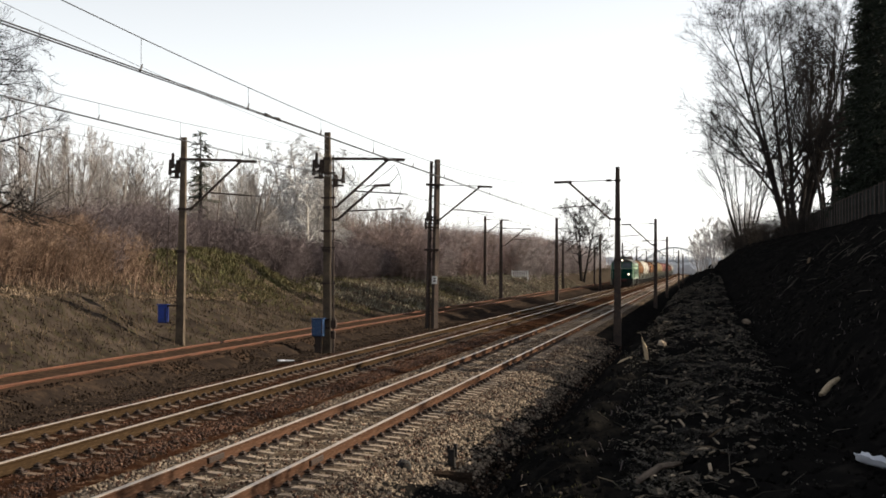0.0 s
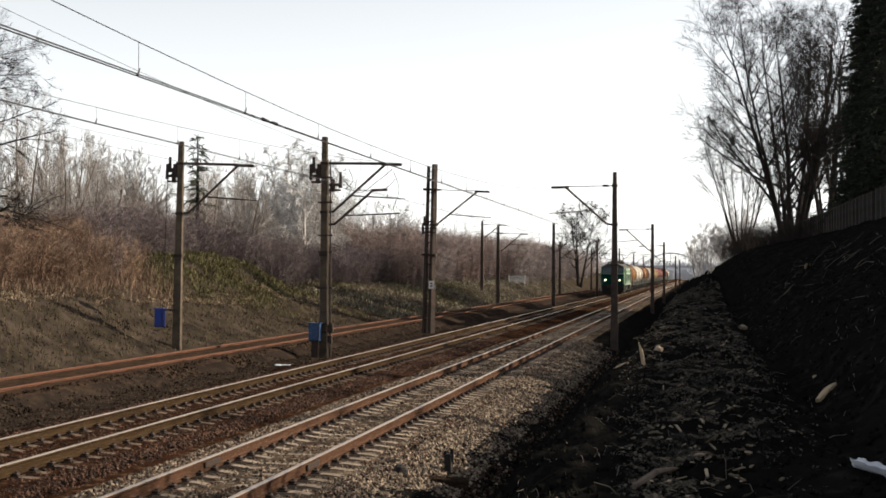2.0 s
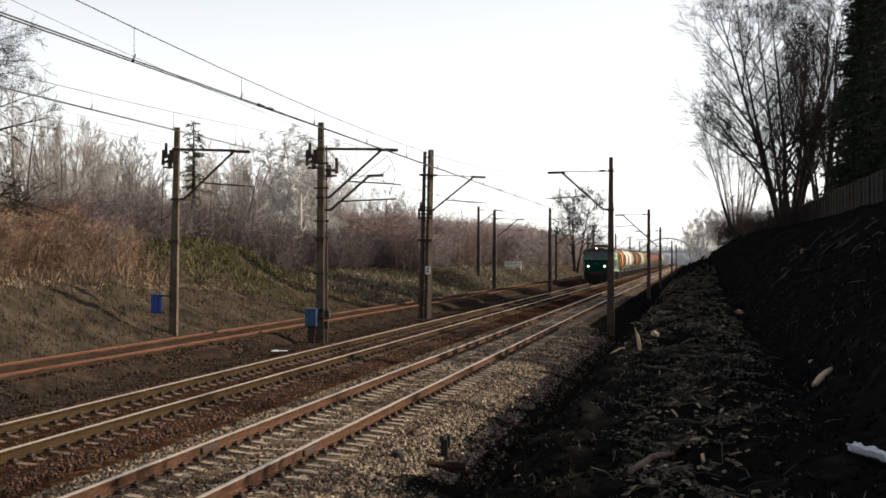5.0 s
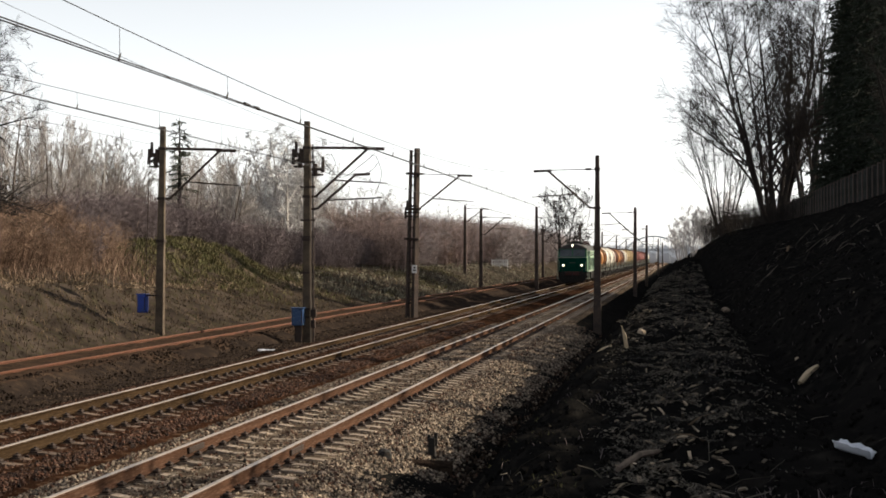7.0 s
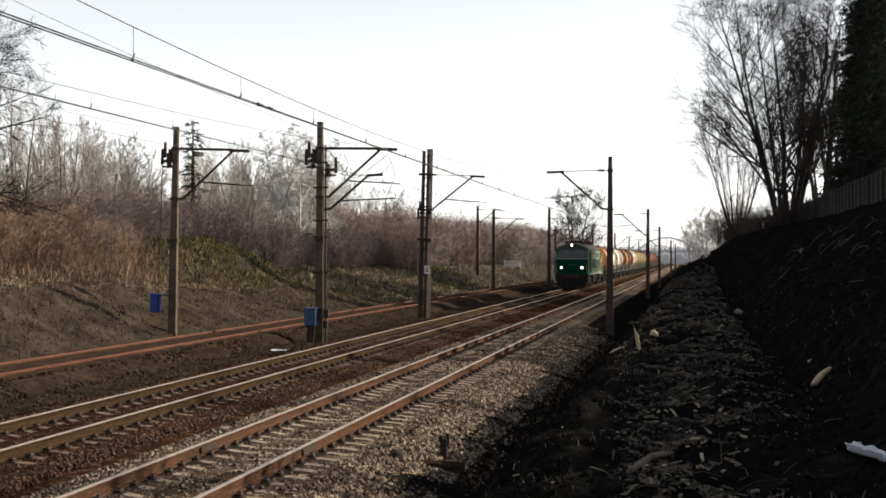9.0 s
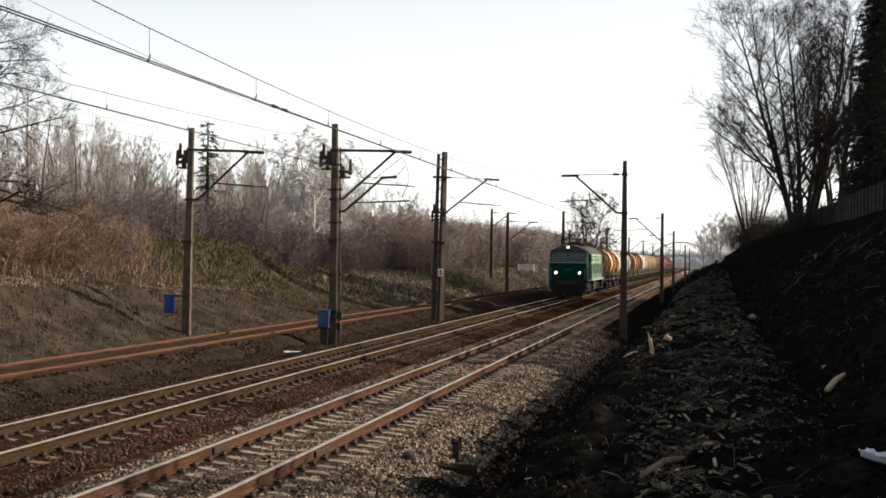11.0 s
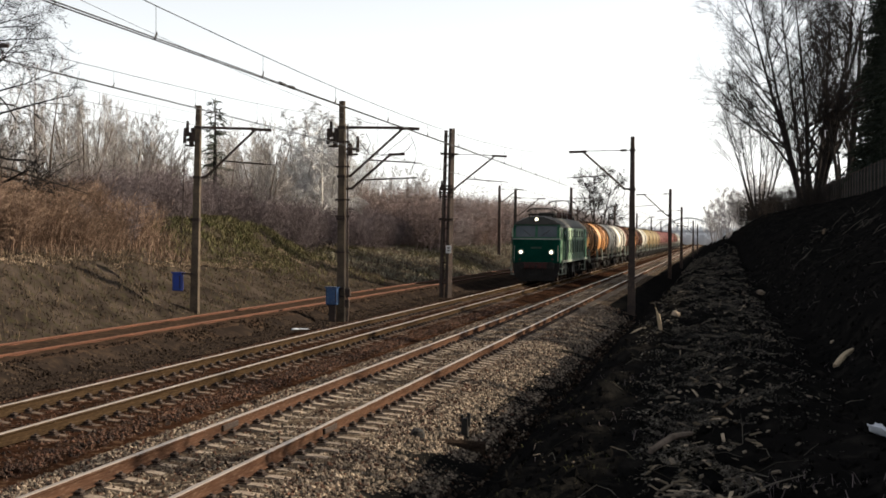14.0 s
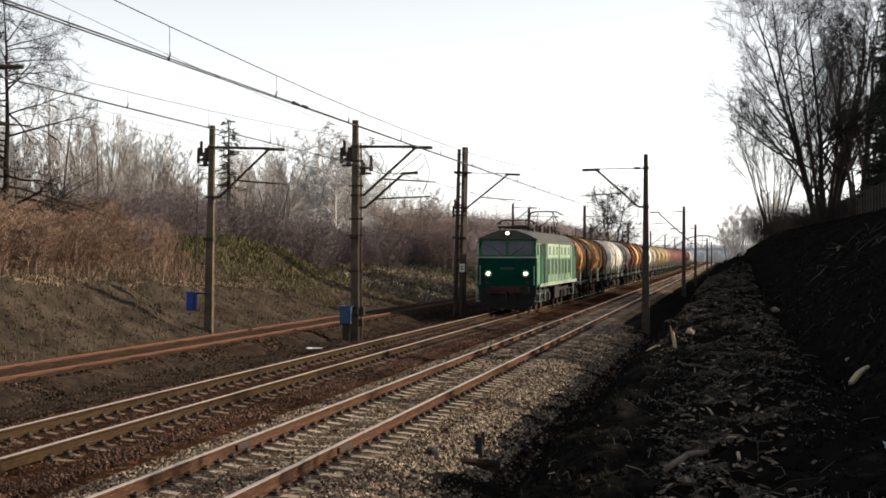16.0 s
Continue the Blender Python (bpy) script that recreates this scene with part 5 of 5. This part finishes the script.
# ---- bridge and far land ----
def build_bridge():
    top = empty("arch_bridge", "far steel arch bridge across the cutting, coloured pale grey for haze", "bridge")
    y0, zd = 640.0, 5.7
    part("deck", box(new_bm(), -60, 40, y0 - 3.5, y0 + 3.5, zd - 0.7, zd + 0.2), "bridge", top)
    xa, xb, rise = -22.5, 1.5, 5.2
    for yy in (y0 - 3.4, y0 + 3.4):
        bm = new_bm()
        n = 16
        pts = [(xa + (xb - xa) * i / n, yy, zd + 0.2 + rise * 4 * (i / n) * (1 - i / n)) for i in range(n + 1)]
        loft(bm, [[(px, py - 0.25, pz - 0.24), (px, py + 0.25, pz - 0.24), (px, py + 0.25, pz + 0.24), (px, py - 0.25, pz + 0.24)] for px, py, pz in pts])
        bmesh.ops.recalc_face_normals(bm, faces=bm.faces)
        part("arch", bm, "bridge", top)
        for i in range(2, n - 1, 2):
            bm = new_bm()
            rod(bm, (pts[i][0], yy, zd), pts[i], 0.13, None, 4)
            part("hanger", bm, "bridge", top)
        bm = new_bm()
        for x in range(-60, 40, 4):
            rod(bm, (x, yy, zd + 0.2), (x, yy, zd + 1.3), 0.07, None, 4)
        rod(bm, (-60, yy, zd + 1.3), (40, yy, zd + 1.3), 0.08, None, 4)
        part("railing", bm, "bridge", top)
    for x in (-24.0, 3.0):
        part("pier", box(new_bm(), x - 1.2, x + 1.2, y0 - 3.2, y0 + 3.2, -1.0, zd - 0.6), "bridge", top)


build_bridge()


def far_woods():
    rnd = random.Random(77)
    st = Sticks()
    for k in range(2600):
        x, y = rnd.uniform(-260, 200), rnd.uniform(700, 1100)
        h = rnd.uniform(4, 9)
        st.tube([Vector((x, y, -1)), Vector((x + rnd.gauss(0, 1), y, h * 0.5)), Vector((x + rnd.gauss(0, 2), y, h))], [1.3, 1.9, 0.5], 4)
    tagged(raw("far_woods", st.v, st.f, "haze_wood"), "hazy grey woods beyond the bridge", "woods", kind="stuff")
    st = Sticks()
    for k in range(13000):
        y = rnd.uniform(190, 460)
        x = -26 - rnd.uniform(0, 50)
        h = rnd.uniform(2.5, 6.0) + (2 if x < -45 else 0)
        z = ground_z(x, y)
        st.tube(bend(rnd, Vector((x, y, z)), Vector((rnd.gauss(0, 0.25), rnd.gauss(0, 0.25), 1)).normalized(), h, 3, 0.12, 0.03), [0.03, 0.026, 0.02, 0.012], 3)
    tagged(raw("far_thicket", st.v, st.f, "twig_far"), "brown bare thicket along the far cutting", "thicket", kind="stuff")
    st = Sticks()
    for k in range(7000):
        y = rnd.uniform(62, 190)
        x = -33 - rnd.uniform(0, 34)
        h = rnd.uniform(1.2, 2.4)
        z = ground_z(x, y)
        p = Vector((x, y, z))
        for e in range(2):
            st.tube(bend(rnd, p, Vector((rnd.gauss(0, 0.3), rnd.gauss(0, 0.3), 1)).normalized(), h * rnd.uniform(0.6, 1), 3, 0.12, 0.03), [0.016, 0.014, 0.011, 0.006], 3)
    tagged(raw("undergrowth", st.v, st.f, "twig_under"), "grey-brown bare undergrowth filling the wood", "undergrowth", kind="stuff")


far_woods()


def far_railing():
    """Short pale railing on the far crest: posts, two rails and upright boards."""
    top = empty("garden_railing", "short white-painted wooden railing on the far crest", "railing")
    x, y = RAILING
    top.matrix_basis = pose(x, y, ground_z(x, y), 0, 0, 8)
    for k in range(3):
        part("post", box(new_bm(), -1.0 + k * 1.0 - 0.05, -1.0 + k * 1.0 + 0.05, -0.05, 0.05, -0.5, 0.95, 0.01), "white", top)
    for z in (0.35, 0.8):
        part("rail", box(new_bm(), -1.0, 1.0, -0.09, -0.05, z - 0.04, z + 0.04), "white", top)
    for k in range(9):
        part("board", box(new_bm(), -0.95 + k * 0.225, -0.83 + k * 0.225, -0.12, -0.092, 0.05, 0.85 - 0.05 * (k % 2)), "white", top)


RAILING = (-22.2, 190.0)
far_railing()


# ---- loose things on the bank and beside the track ----
def stone_shape(seed, sx, sy, sz, rough=0.18):
    rnd = random.Random(seed)
    bm = new_bm()
    bmesh.ops.create_icosphere(bm, subdivisions=2, radius=1.0)
    for v in bm.verts:
        v.co *= 1 + rough * noise.noise(v.co * 1.7 + Vector((seed, 0, 0))) * 2
        v.co = Vector((v.co.x * sx, v.co.y * sy, v.co.z * sz))
    return bm


def lay(ob, x, y, up=0.0, rx=0, ry=0, rz=0):
    ob.matrix_basis = pose(x, y, ground_z(x, y) + up, rx, ry, rz)
    return ob


def stick_between(name, a, b, r, material, label, category, bow=0.03):
    """A broken branch or board lying from a to b on the ground."""
    st = Sticks()
    za, zb = ground_z(*a) + r * 0.7, ground_z(*b) + r * 0.7
    pa, pb = Vector((*a, za)), Vector((*b, zb))
    mid = pa.lerp(pb, 0.5)
    mid.z = max(mid.z, ground_z(mid.x, mid.y) + r * 0.5) + bow
    o = mid.copy()
    st.tube([p - o for p in (pa, pa.lerp(mid, 0.5), mid, mid.lerp(pb, 0.5), pb)], [r * 0.85, r, r * 0.95, r * 0.9, r * 0.6], 7)
    n = len(st.v)
    st.f += [tuple(range(6, -1, -1)), tuple(range(n - 7, n))]
    ob = raw(name, st.v, st.f, material, None, False)
    ob.matrix_basis = pose(*o)
    return tagged(ob, label, category)


def wooden_stake():
    bm = new_bm()
    loft(bm, [[(-0.034, -0.03, -0.3), (0.034, -0.03, -0.3), (0.036, 0.03, -0.3), (-0.036, 0.03, -0.3)], [(-0.03, -0.025, 0.05), (0.036, -0.028, 0.05), (0.032, 0.03, 0.05), (-0.033, 0.027, 0.05)], [(-0.033, -0.027, 0.26), (0.024, -0.025, 0.24), (0.026, 0.028, 0.25), (-0.036, 0.025, 0.27)], [(-0.03, -0.02, 0.41), (-0.008, -0.02, 0.36), (-0.010, 0.02, 0.35), (-0.032, 0.02, 0.42)]])
    ob = tagged(part("wooden_stake", bm, "wood_pale"), "splintered pale wooden stake driven into the bank", "stake")
    return lay(ob, -0.9, 26.7, 0.0, 3, -8, 0)


wooden_stake()
stick_between("stick", (-1.70, 31.0), (-1.18, 26.9), 0.035, "wood_pale", "pale broken stick on the edge of the bank", "stick", 0.03)
stick_between("stick", (1.60, 20.9), (1.86, 21.3), 0.045, "wood_pale", "short pale barkless stick on the slope", "stick")
stick_between("log", (-0.45, 11.35), (-0.15, 12.1), 0.028, "bark_grey", "weathered bent log on the dark soil", "log", 0.04)
stick_between("branch", (-0.05, 13.6), (0.24, 13.0), 0.012, "straw", "thin dead branch on the bank", "branch")
stick_between("branch", (0.05, 14.4), (0.32, 14.9), 0.011, "straw", "thin dead branch on the bank", "branch")
stick_between("branch", (4.6, 66.0), (4.1, 60.0), 0.05, "straw", "long pale branch on the upper slope", "branch", 0.1)
lay(tagged(part("stone", stone_shape(3, 0.055, 0.05, 0.04), "stone_a"), "pale rounded stone on the dark slope", "stone"), 1.84, 24.5, 0.03)
lay(tagged(part("stone", stone_shape(4, 0.08, 0.05, 0.08), "stone_a"), "pale broken lump of concrete beside the stake", "stone"), -0.70, 28.8, 0.08)
lay(tagged(part("stone", stone_shape(6, 0.08, 0.04, 0.03), "stone_a"), "small flat pale stone on the bank", "stone"), -0.63, 22.5, 0.03)
lay(tagged(part("stone", stone_shape(8, 0.13, 0.1, 0.09), "stone_a"), "pale grey stone high on the slope", "stone"), 1.35, 46.0, 0.06)


def plastic_bag():
    """A crumpled sheet of plastic."""
    n = 12
    v = [((i / n - 0.5) * 0.34, (j / n - 0.5) * 0.13 * (0.75 + 0.25 * math.sin(3.1 * i / n)), 0.05 + 0.03 * math.cos(j * 0.5) + 0.025 * noise.noise((i * 0.4, j * 0.5, 2)) + 0.008 * noise.noise((i * 1.3, j * 1.3, 5))) for j in range(n + 1) for i in range(n + 1)]
    f = [(j * (n + 1) + i, j * (n + 1) + i + 1, (j + 1) * (n + 1) + i + 1, (j + 1) * (n + 1) + i) for j in range(n) for i in range(n)]
    ob = raw("plastic_bag", v, f, "paper", None, True)
    ob.modifiers.new("thick", "SOLIDIFY").thickness = 0.006
    tagged(ob, "crumpled white plastic bag on the dark soil", "litter")
    lay(ob, 1.33, 12.15, 0.02, 0, 10, -42)


plastic_bag()
lay(tagged(part("plastic_wrap", stone_shape(13, 0.16, 0.09, 0.04, 0.4), "paper"), "small white plastic wrap in the ditch", "litter"), -2.75, 17.6, 0.03)


def ground_marker():
    """Short forked iron post by the ditch, and the heap of old timber beside it."""
    top = empty("marker_post", "short black forked iron post beside the ditch", "post")
    top.matrix_basis = pose(-3.82, 23.6, ground_z(-3.82, 23.6))
    part("shaft", box(new_bm(), -0.06, 0.05, -0.05, 0.05, -0.2, 0.42, 0.01), "black", top)
    part("prong", box(new_bm(), 0.03, 0.08, -0.03, 0.03, 0.3, 0.50), "black", top)
    part("prong", box(new_bm(), -0.075, -0.03, -0.03, 0.03, 0.36, 0.47), "black", top)
    bm = new_bm()
    box(bm, -0.55, 0.5, -0.12, 0.12, -0.08, 0.09, 0.02)
    ob = tagged(part("old_sleeper", bm, "rotten"), "rotten old timber sleeper lying by the ditch", "sleeper")
    lay(ob, -3.85, 22.6, 0.10, 2, 3, 8)
    lay(tagged(part("stone", stone_shape(9, 0.11, 0.1, 0.11), "black"), "black lump of slag beside the old sleeper", "stone"), -4.31, 22.2, 0.22)
    for k, (xa, ya, xb, yb) in enumerate(((-5.1, 22.6, -4.3, 22.2), (-5.2, 21.4, -4.2, 22.0), (-4.9, 25.2, -4.0, 24.0))):
        stick_between("cable", (xa, ya), (xb, yb), 0.016, "black", "black signal cable lying across the ballast", "cable", 0.05)


ground_marker()


def paper_sheet():
    n = 8
    v = [((i / n - 0.5) * 0.55, (j / n - 0.5) * 0.35, 0.04 + 0.05 * noise.noise((i * 0.6, j * 0.6, 8))) for j in range(n + 1) for i in range(n + 1)]
    f = [(j * (n + 1) + i, j * (n + 1) + i + 1, (j + 1) * (n + 1) + i + 1, (j + 1) * (n + 1) + i) for j in range(n) for i in range(n)]
    ob = raw("paper_sheet", v, f, "paper", None, True)
    ob.modifiers.new("thick", "SOLIDIFY").thickness = 0.005
    lay(tagged(ob, "crumpled white paper between the tracks", "litter"), -13.4, 48.6, 0.0, 0, 0, 20)


paper_sheet()


# ---- ballast stones, clods and litter ----
def stones(name, count, place, s0, s1, material, label, seed, category="ballast"):
    rnd = random.Random(seed)
    shape = [Vector(p) for p in ((1, 0, 0), (-1, 0, 0), (0, 1, 0), (0, -1, 0), (0, 0, 1), (0, 0, -1))]
    tri = [(0, 2, 4), (2, 1, 4), (1, 3, 4), (3, 0, 4), (2, 0, 5), (1, 2, 5), (3, 1, 5), (0, 3, 5)]
    v, f = [], []
    for k in range(count):
        x, y, z = place(rnd)
        s = rnd.uniform(s0, s1)
        e = Euler((rnd.uniform(0, 6.3), rnd.uniform(0, 6.3), rnd.uniform(0, 6.3))).to_matrix() @ Matrix.Diagonal((s, s * rnd.uniform(0.55, 0.95), s * rnd.uniform(0.5, 0.9)))
        b = len(v)
        v += [tuple(e @ p + Vector((x, y, z))) for p in shape]
        f += [(b + i, b + j, b + m) for i, j, m in tri]
    return tagged(raw(name, v, f, material), label, category, kind="stuff")


def on_bed(cx, half, top, shoulder=0.5):
    def place(r):
        o = r.uniform(-half - (0.5 if shoulder < 0.8 else -0.1), half + shoulder * r.random() ** (1.3 if shoulder == 1.4 else 0.6))
        if abs(o) < 1.3 and r.random() < 0.45:
            o = math.copysign(1.3 + 0.6 * r.random(), o)
        y = 14 + 52 * r.random() ** 1.6
        over = max(0.0, abs(o) - half)
        return cx + o, y, top - over * (0.5 if shoulder < 0.8 else 0.31) + r.uniform(-0.03, 0.008)
    return place


stones("near_ballast", 30000, on_bed(TRACKS["A"], 1.65, -0.215, 1.4), 0.022, 0.05, "stone_a", "loose light crushed stones on the near track bed", 61)
stones("dark_ballast", 14000, on_bed(TRACKS["A"], 1.65, -0.215, 1.5), 0.022, 0.052, "stone_b", "brown crushed stones among the lighter ones", 64)
stones("rusty_ballast", 24000, on_bed(TRACKS["B"], 1.75, -0.20), 0.022, 0.048, "stone_b", "loose rust-brown crushed stones on the middle track bed", 62)


def bank_place(r):
    x, y = r.uniform(-2.7, 6.0), 8 + 70 * r.random() ** 1.8
    return x, y, ground_z(x, y)


stones("clods", 12000, bank_place, 0.012, 0.05, "soil", "clods of soil on the bank, darkened for shade", 63, "soil")
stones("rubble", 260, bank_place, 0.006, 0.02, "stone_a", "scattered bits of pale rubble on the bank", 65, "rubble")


stones("lumps", 3000, bank_place, 0.03, 0.08, "soil", "rough lumps of earth on the bank, darkened for shade", 68, "soil")


def litter_place(r):
    while True:
        y = 8.5 + 84 * r.random() ** 1.1
        x = r.gauss(0.0, 0.14 + 0.016 * y)
        if max(-1.5, 0.05 - 0.045 * y - abs(r.gauss(0, 0.012)) * y) < x < 1.25 and n3(x, y, 0.8, 21) + 0.9 * n3(x * 1.5, y, 2.6, 22) > 0.04:
            return x, y, ground_z(x, y) + 0.01


def leaves(count):
    """Small curled dead leaves, each two tilted facets."""
    rnd = random.Random(67)
    v, f = [], []
    for k in range(count):
        x, y, z = litter_place(rnd)
        s = rnd.uniform(0.006, 0.018) * (1 + 0.022 * y)
        e = Euler((rnd.gauss(0, 0.5), rnd.gauss(0, 0.5), rnd.uniform(0, 6.3))).to_matrix()
        b = len(v)
        v += [tuple(e @ Vector(p) + Vector((x, y, z + 0.012))) for p in ((-s, 0, 0), (0, -0.55 * s, 0.3 * s), (s, 0, 0.1 * s), (0, 0.55 * s, 0.3 * s))]
        f += [(b, b + 1, b + 2), (b, b + 2, b + 3)]
    tagged(raw("leaf_litter", v, f, "mulch"), "brown dead leaves and mulch on the bank", "leaf litter", kind="stuff")


leaves(76000)


def yard_place(r):
    x, y = r.uniform(-14.9, -11.9), 24 + 60 * r.random() ** 1.4
    return x, y, max(ground_z(x, y), -0.085 - 0.427 * (x + 14.75)) - 0.005


def shoulder_place(r):
    o, y = 2.35 + 0.8 * r.random(), 12 + 50 * r.random() ** 1.6
    x = TRACKS["A"] + o
    return x, y, max(ground_z(x, y), -0.215 - 0.31 * (o - 1.65)) - 0.005


def slope_place(r):
    x, y = -18.3 - 4.4 * r.random(), 34 + 70 * r.random() ** 1.4
    return x, y, ground_z(x, y) - 0.01


stones("cinders", 17000, yard_place, 0.015, 0.055, "cinder", "dark cinders between the tracks", 66, "cinders")
# dark cinder colour here carries the shade along the ditch
stones("shoulder_ballast", 5000, shoulder_place, 0.02, 0.05, "cinder", "stones at the foot of the ballast, coloured dark for ditch shade", 69)


def edge_place(r):
    o, y = 1.7 + 1.1 * r.random(), 12 + 50 * r.random() ** 1.6
    return TRACKS["A"] + o, y, -0.215 - 0.31 * (o - 1.65) - 0.005


stones("edge_ballast", 10000, edge_place, 0.022, 0.06, "stone_a", "light crushed stones on the sunlit ballast shoulder", 72)
stones("pale_chips", 700, lambda r: shoulder_place(r), 0.02, 0.05, "stone_a", "scattered pale stones rolled into the ditch", 71, "rubble")
stones("slope_clods", 5000, slope_place, 0.02, 0.075, "grass", "brown clods and tussocks on the dry slope", 70, "clods")


def twig_litter():
    rnd = random.Random(91)
    st = Sticks()
    for k in range(130):
        x, y = rnd.uniform(-1.9, 6.0), 9 + 60 * rnd.random() ** 1.8
        a, L = rnd.uniform(0, math.tau), rnd.uniform(0.12, 0.6)
        p = Vector((x, y, ground_z(x, y) + 0.02))
        q = Vector((x + math.cos(a) * L, y + math.sin(a) * L, 0))
        q.z = ground_z(q.x, q.y) + rnd.uniform(0.0, 0.12)
        m = p.lerp(q, 0.5) + Vector((0, 0, rnd.uniform(0.0, 0.06)))
        st.tube([p, m, q], [0.006, 0.005, 0.003], 3)
    for k in range(260):
        y = 9 + 34 * rnd.random() ** 1.5
        x = rnd.gauss(0.0, 0.2 + 0.022 * y)
        a, L = rnd.uniform(0, math.tau), rnd.uniform(0.06, 0.32)
        p = Vector((x, y, ground_z(x, y) + 0.015))
        q = Vector((x + math.cos(a) * L, y + math.sin(a) * L, 0))
        q.z = ground_z(q.x, q.y) + rnd.uniform(0.0, 0.09)
        m = p.lerp(q, 0.5) + Vector((rnd.gauss(0, 0.02), rnd.gauss(0, 0.02), rnd.uniform(0.0, 0.05)))
        st.tube([p, m, q], [0.0035, 0.003, 0.0015], 3)
    for k in range(70):
        x, y = rnd.gauss(4.6, 1.0), rnd.gauss(54, 8)
        a, L = rnd.uniform(0, math.tau), rnd.uniform(0.2, 0.8)
        p = Vector((x, y, ground_z(x, y) + 0.03))
        q = Vector((x + math.cos(a) * L, y + math.sin(a) * L, 0))
        q.z = ground_z(q.x, q.y) + rnd.uniform(0.0, 0.3)
        m = p.lerp(q, 0.5) + Vector((0, 0, rnd.uniform(0.0, 0.12)))
        st.tube([p, m, q], [0.012, 0.009, 0.004], 3)
    tagged(raw("twig_litter", st.v, st.f, "dead_twig"), "dead twigs strewn over the dark bank", "twigs", kind="stuff")


twig_litter()


def wood_chips():
    """Split pale chips and bark strips on the ridge of the bank."""
    rnd = random.Random(93)
    v, f = [], []
    for k in range(800):
        y = 9 + 50 * rnd.random() ** 1.5
        x = rnd.gauss(0.0, 0.12 + 0.016 * y)
        if x > 1.2 or x < max(-1.6, 0.05 - 0.045 * y):
            continue
        L, w, h = rnd.uniform(0.02, 0.085), rnd.uniform(0.006, 0.016), rnd.uniform(0.003, 0.008)
        e = Euler((rnd.gauss(0, 0.35), rnd.gauss(0, 0.35), rnd.uniform(0, 6.3))).to_matrix()
        o, b = Vector((x, y, ground_z(x, y) + 0.02)), len(v)
        v += [tuple(e @ Vector((sx * L * (0.7 if sz > 0 else 1), sy * w, sz * h)) + o) for sz in (-1, 1) for sx, sy in ((-1, -1), (1, -1), (1, 1), (-1, 1))]
        f += [(b, b + 3, b + 2, b + 1), (b + 4, b + 5, b + 6, b + 7)] + [(b + i, b + (i + 1) % 4, b + 4 + (i + 1) % 4, b + 4 + i) for i in range(4)]
    tagged(raw("wood_chips", v, f, "mulch_pale"), "pale split wood chips and bark on the bank", "wood chips", kind="stuff")


wood_chips()


# ---- the moving train ----
def train_y(t):
    """Place of the locomotive's front along the track at t seconds."""
    return 204.75 - 7.924 * t - 0.02726 * t * t


def motions():
    every = [i / 15 for i in range(241)]
    shift = [(t, pose(TRACKS["B"], train_y(t), 0)) for t in (i / 2 for i in range(33))]
    walk(loco, shift)
    for k, wagon in enumerate(WAGONS):
        walk(wagon, [(t, pose(TRACKS["B"], train_y(t) + 19.0 + 12.42 * k, 0)) for t in (i / 2 for i in range(33))])
    turning = [(w, 0.625) for w in loco_wheels]
    for wagon in WAGONS[:5]:
        turning += [(w, 0.46) for w in wagon.children if w.name.startswith("wheelset")]
    for w, r in turning:
        at = w.matrix_basis.translation.copy()
        walk(w, [(t, pose(at.x, at.y, at.z, math.degrees((204.75 - train_y(t)) / r), 0, 0)) for t in every])


motions()
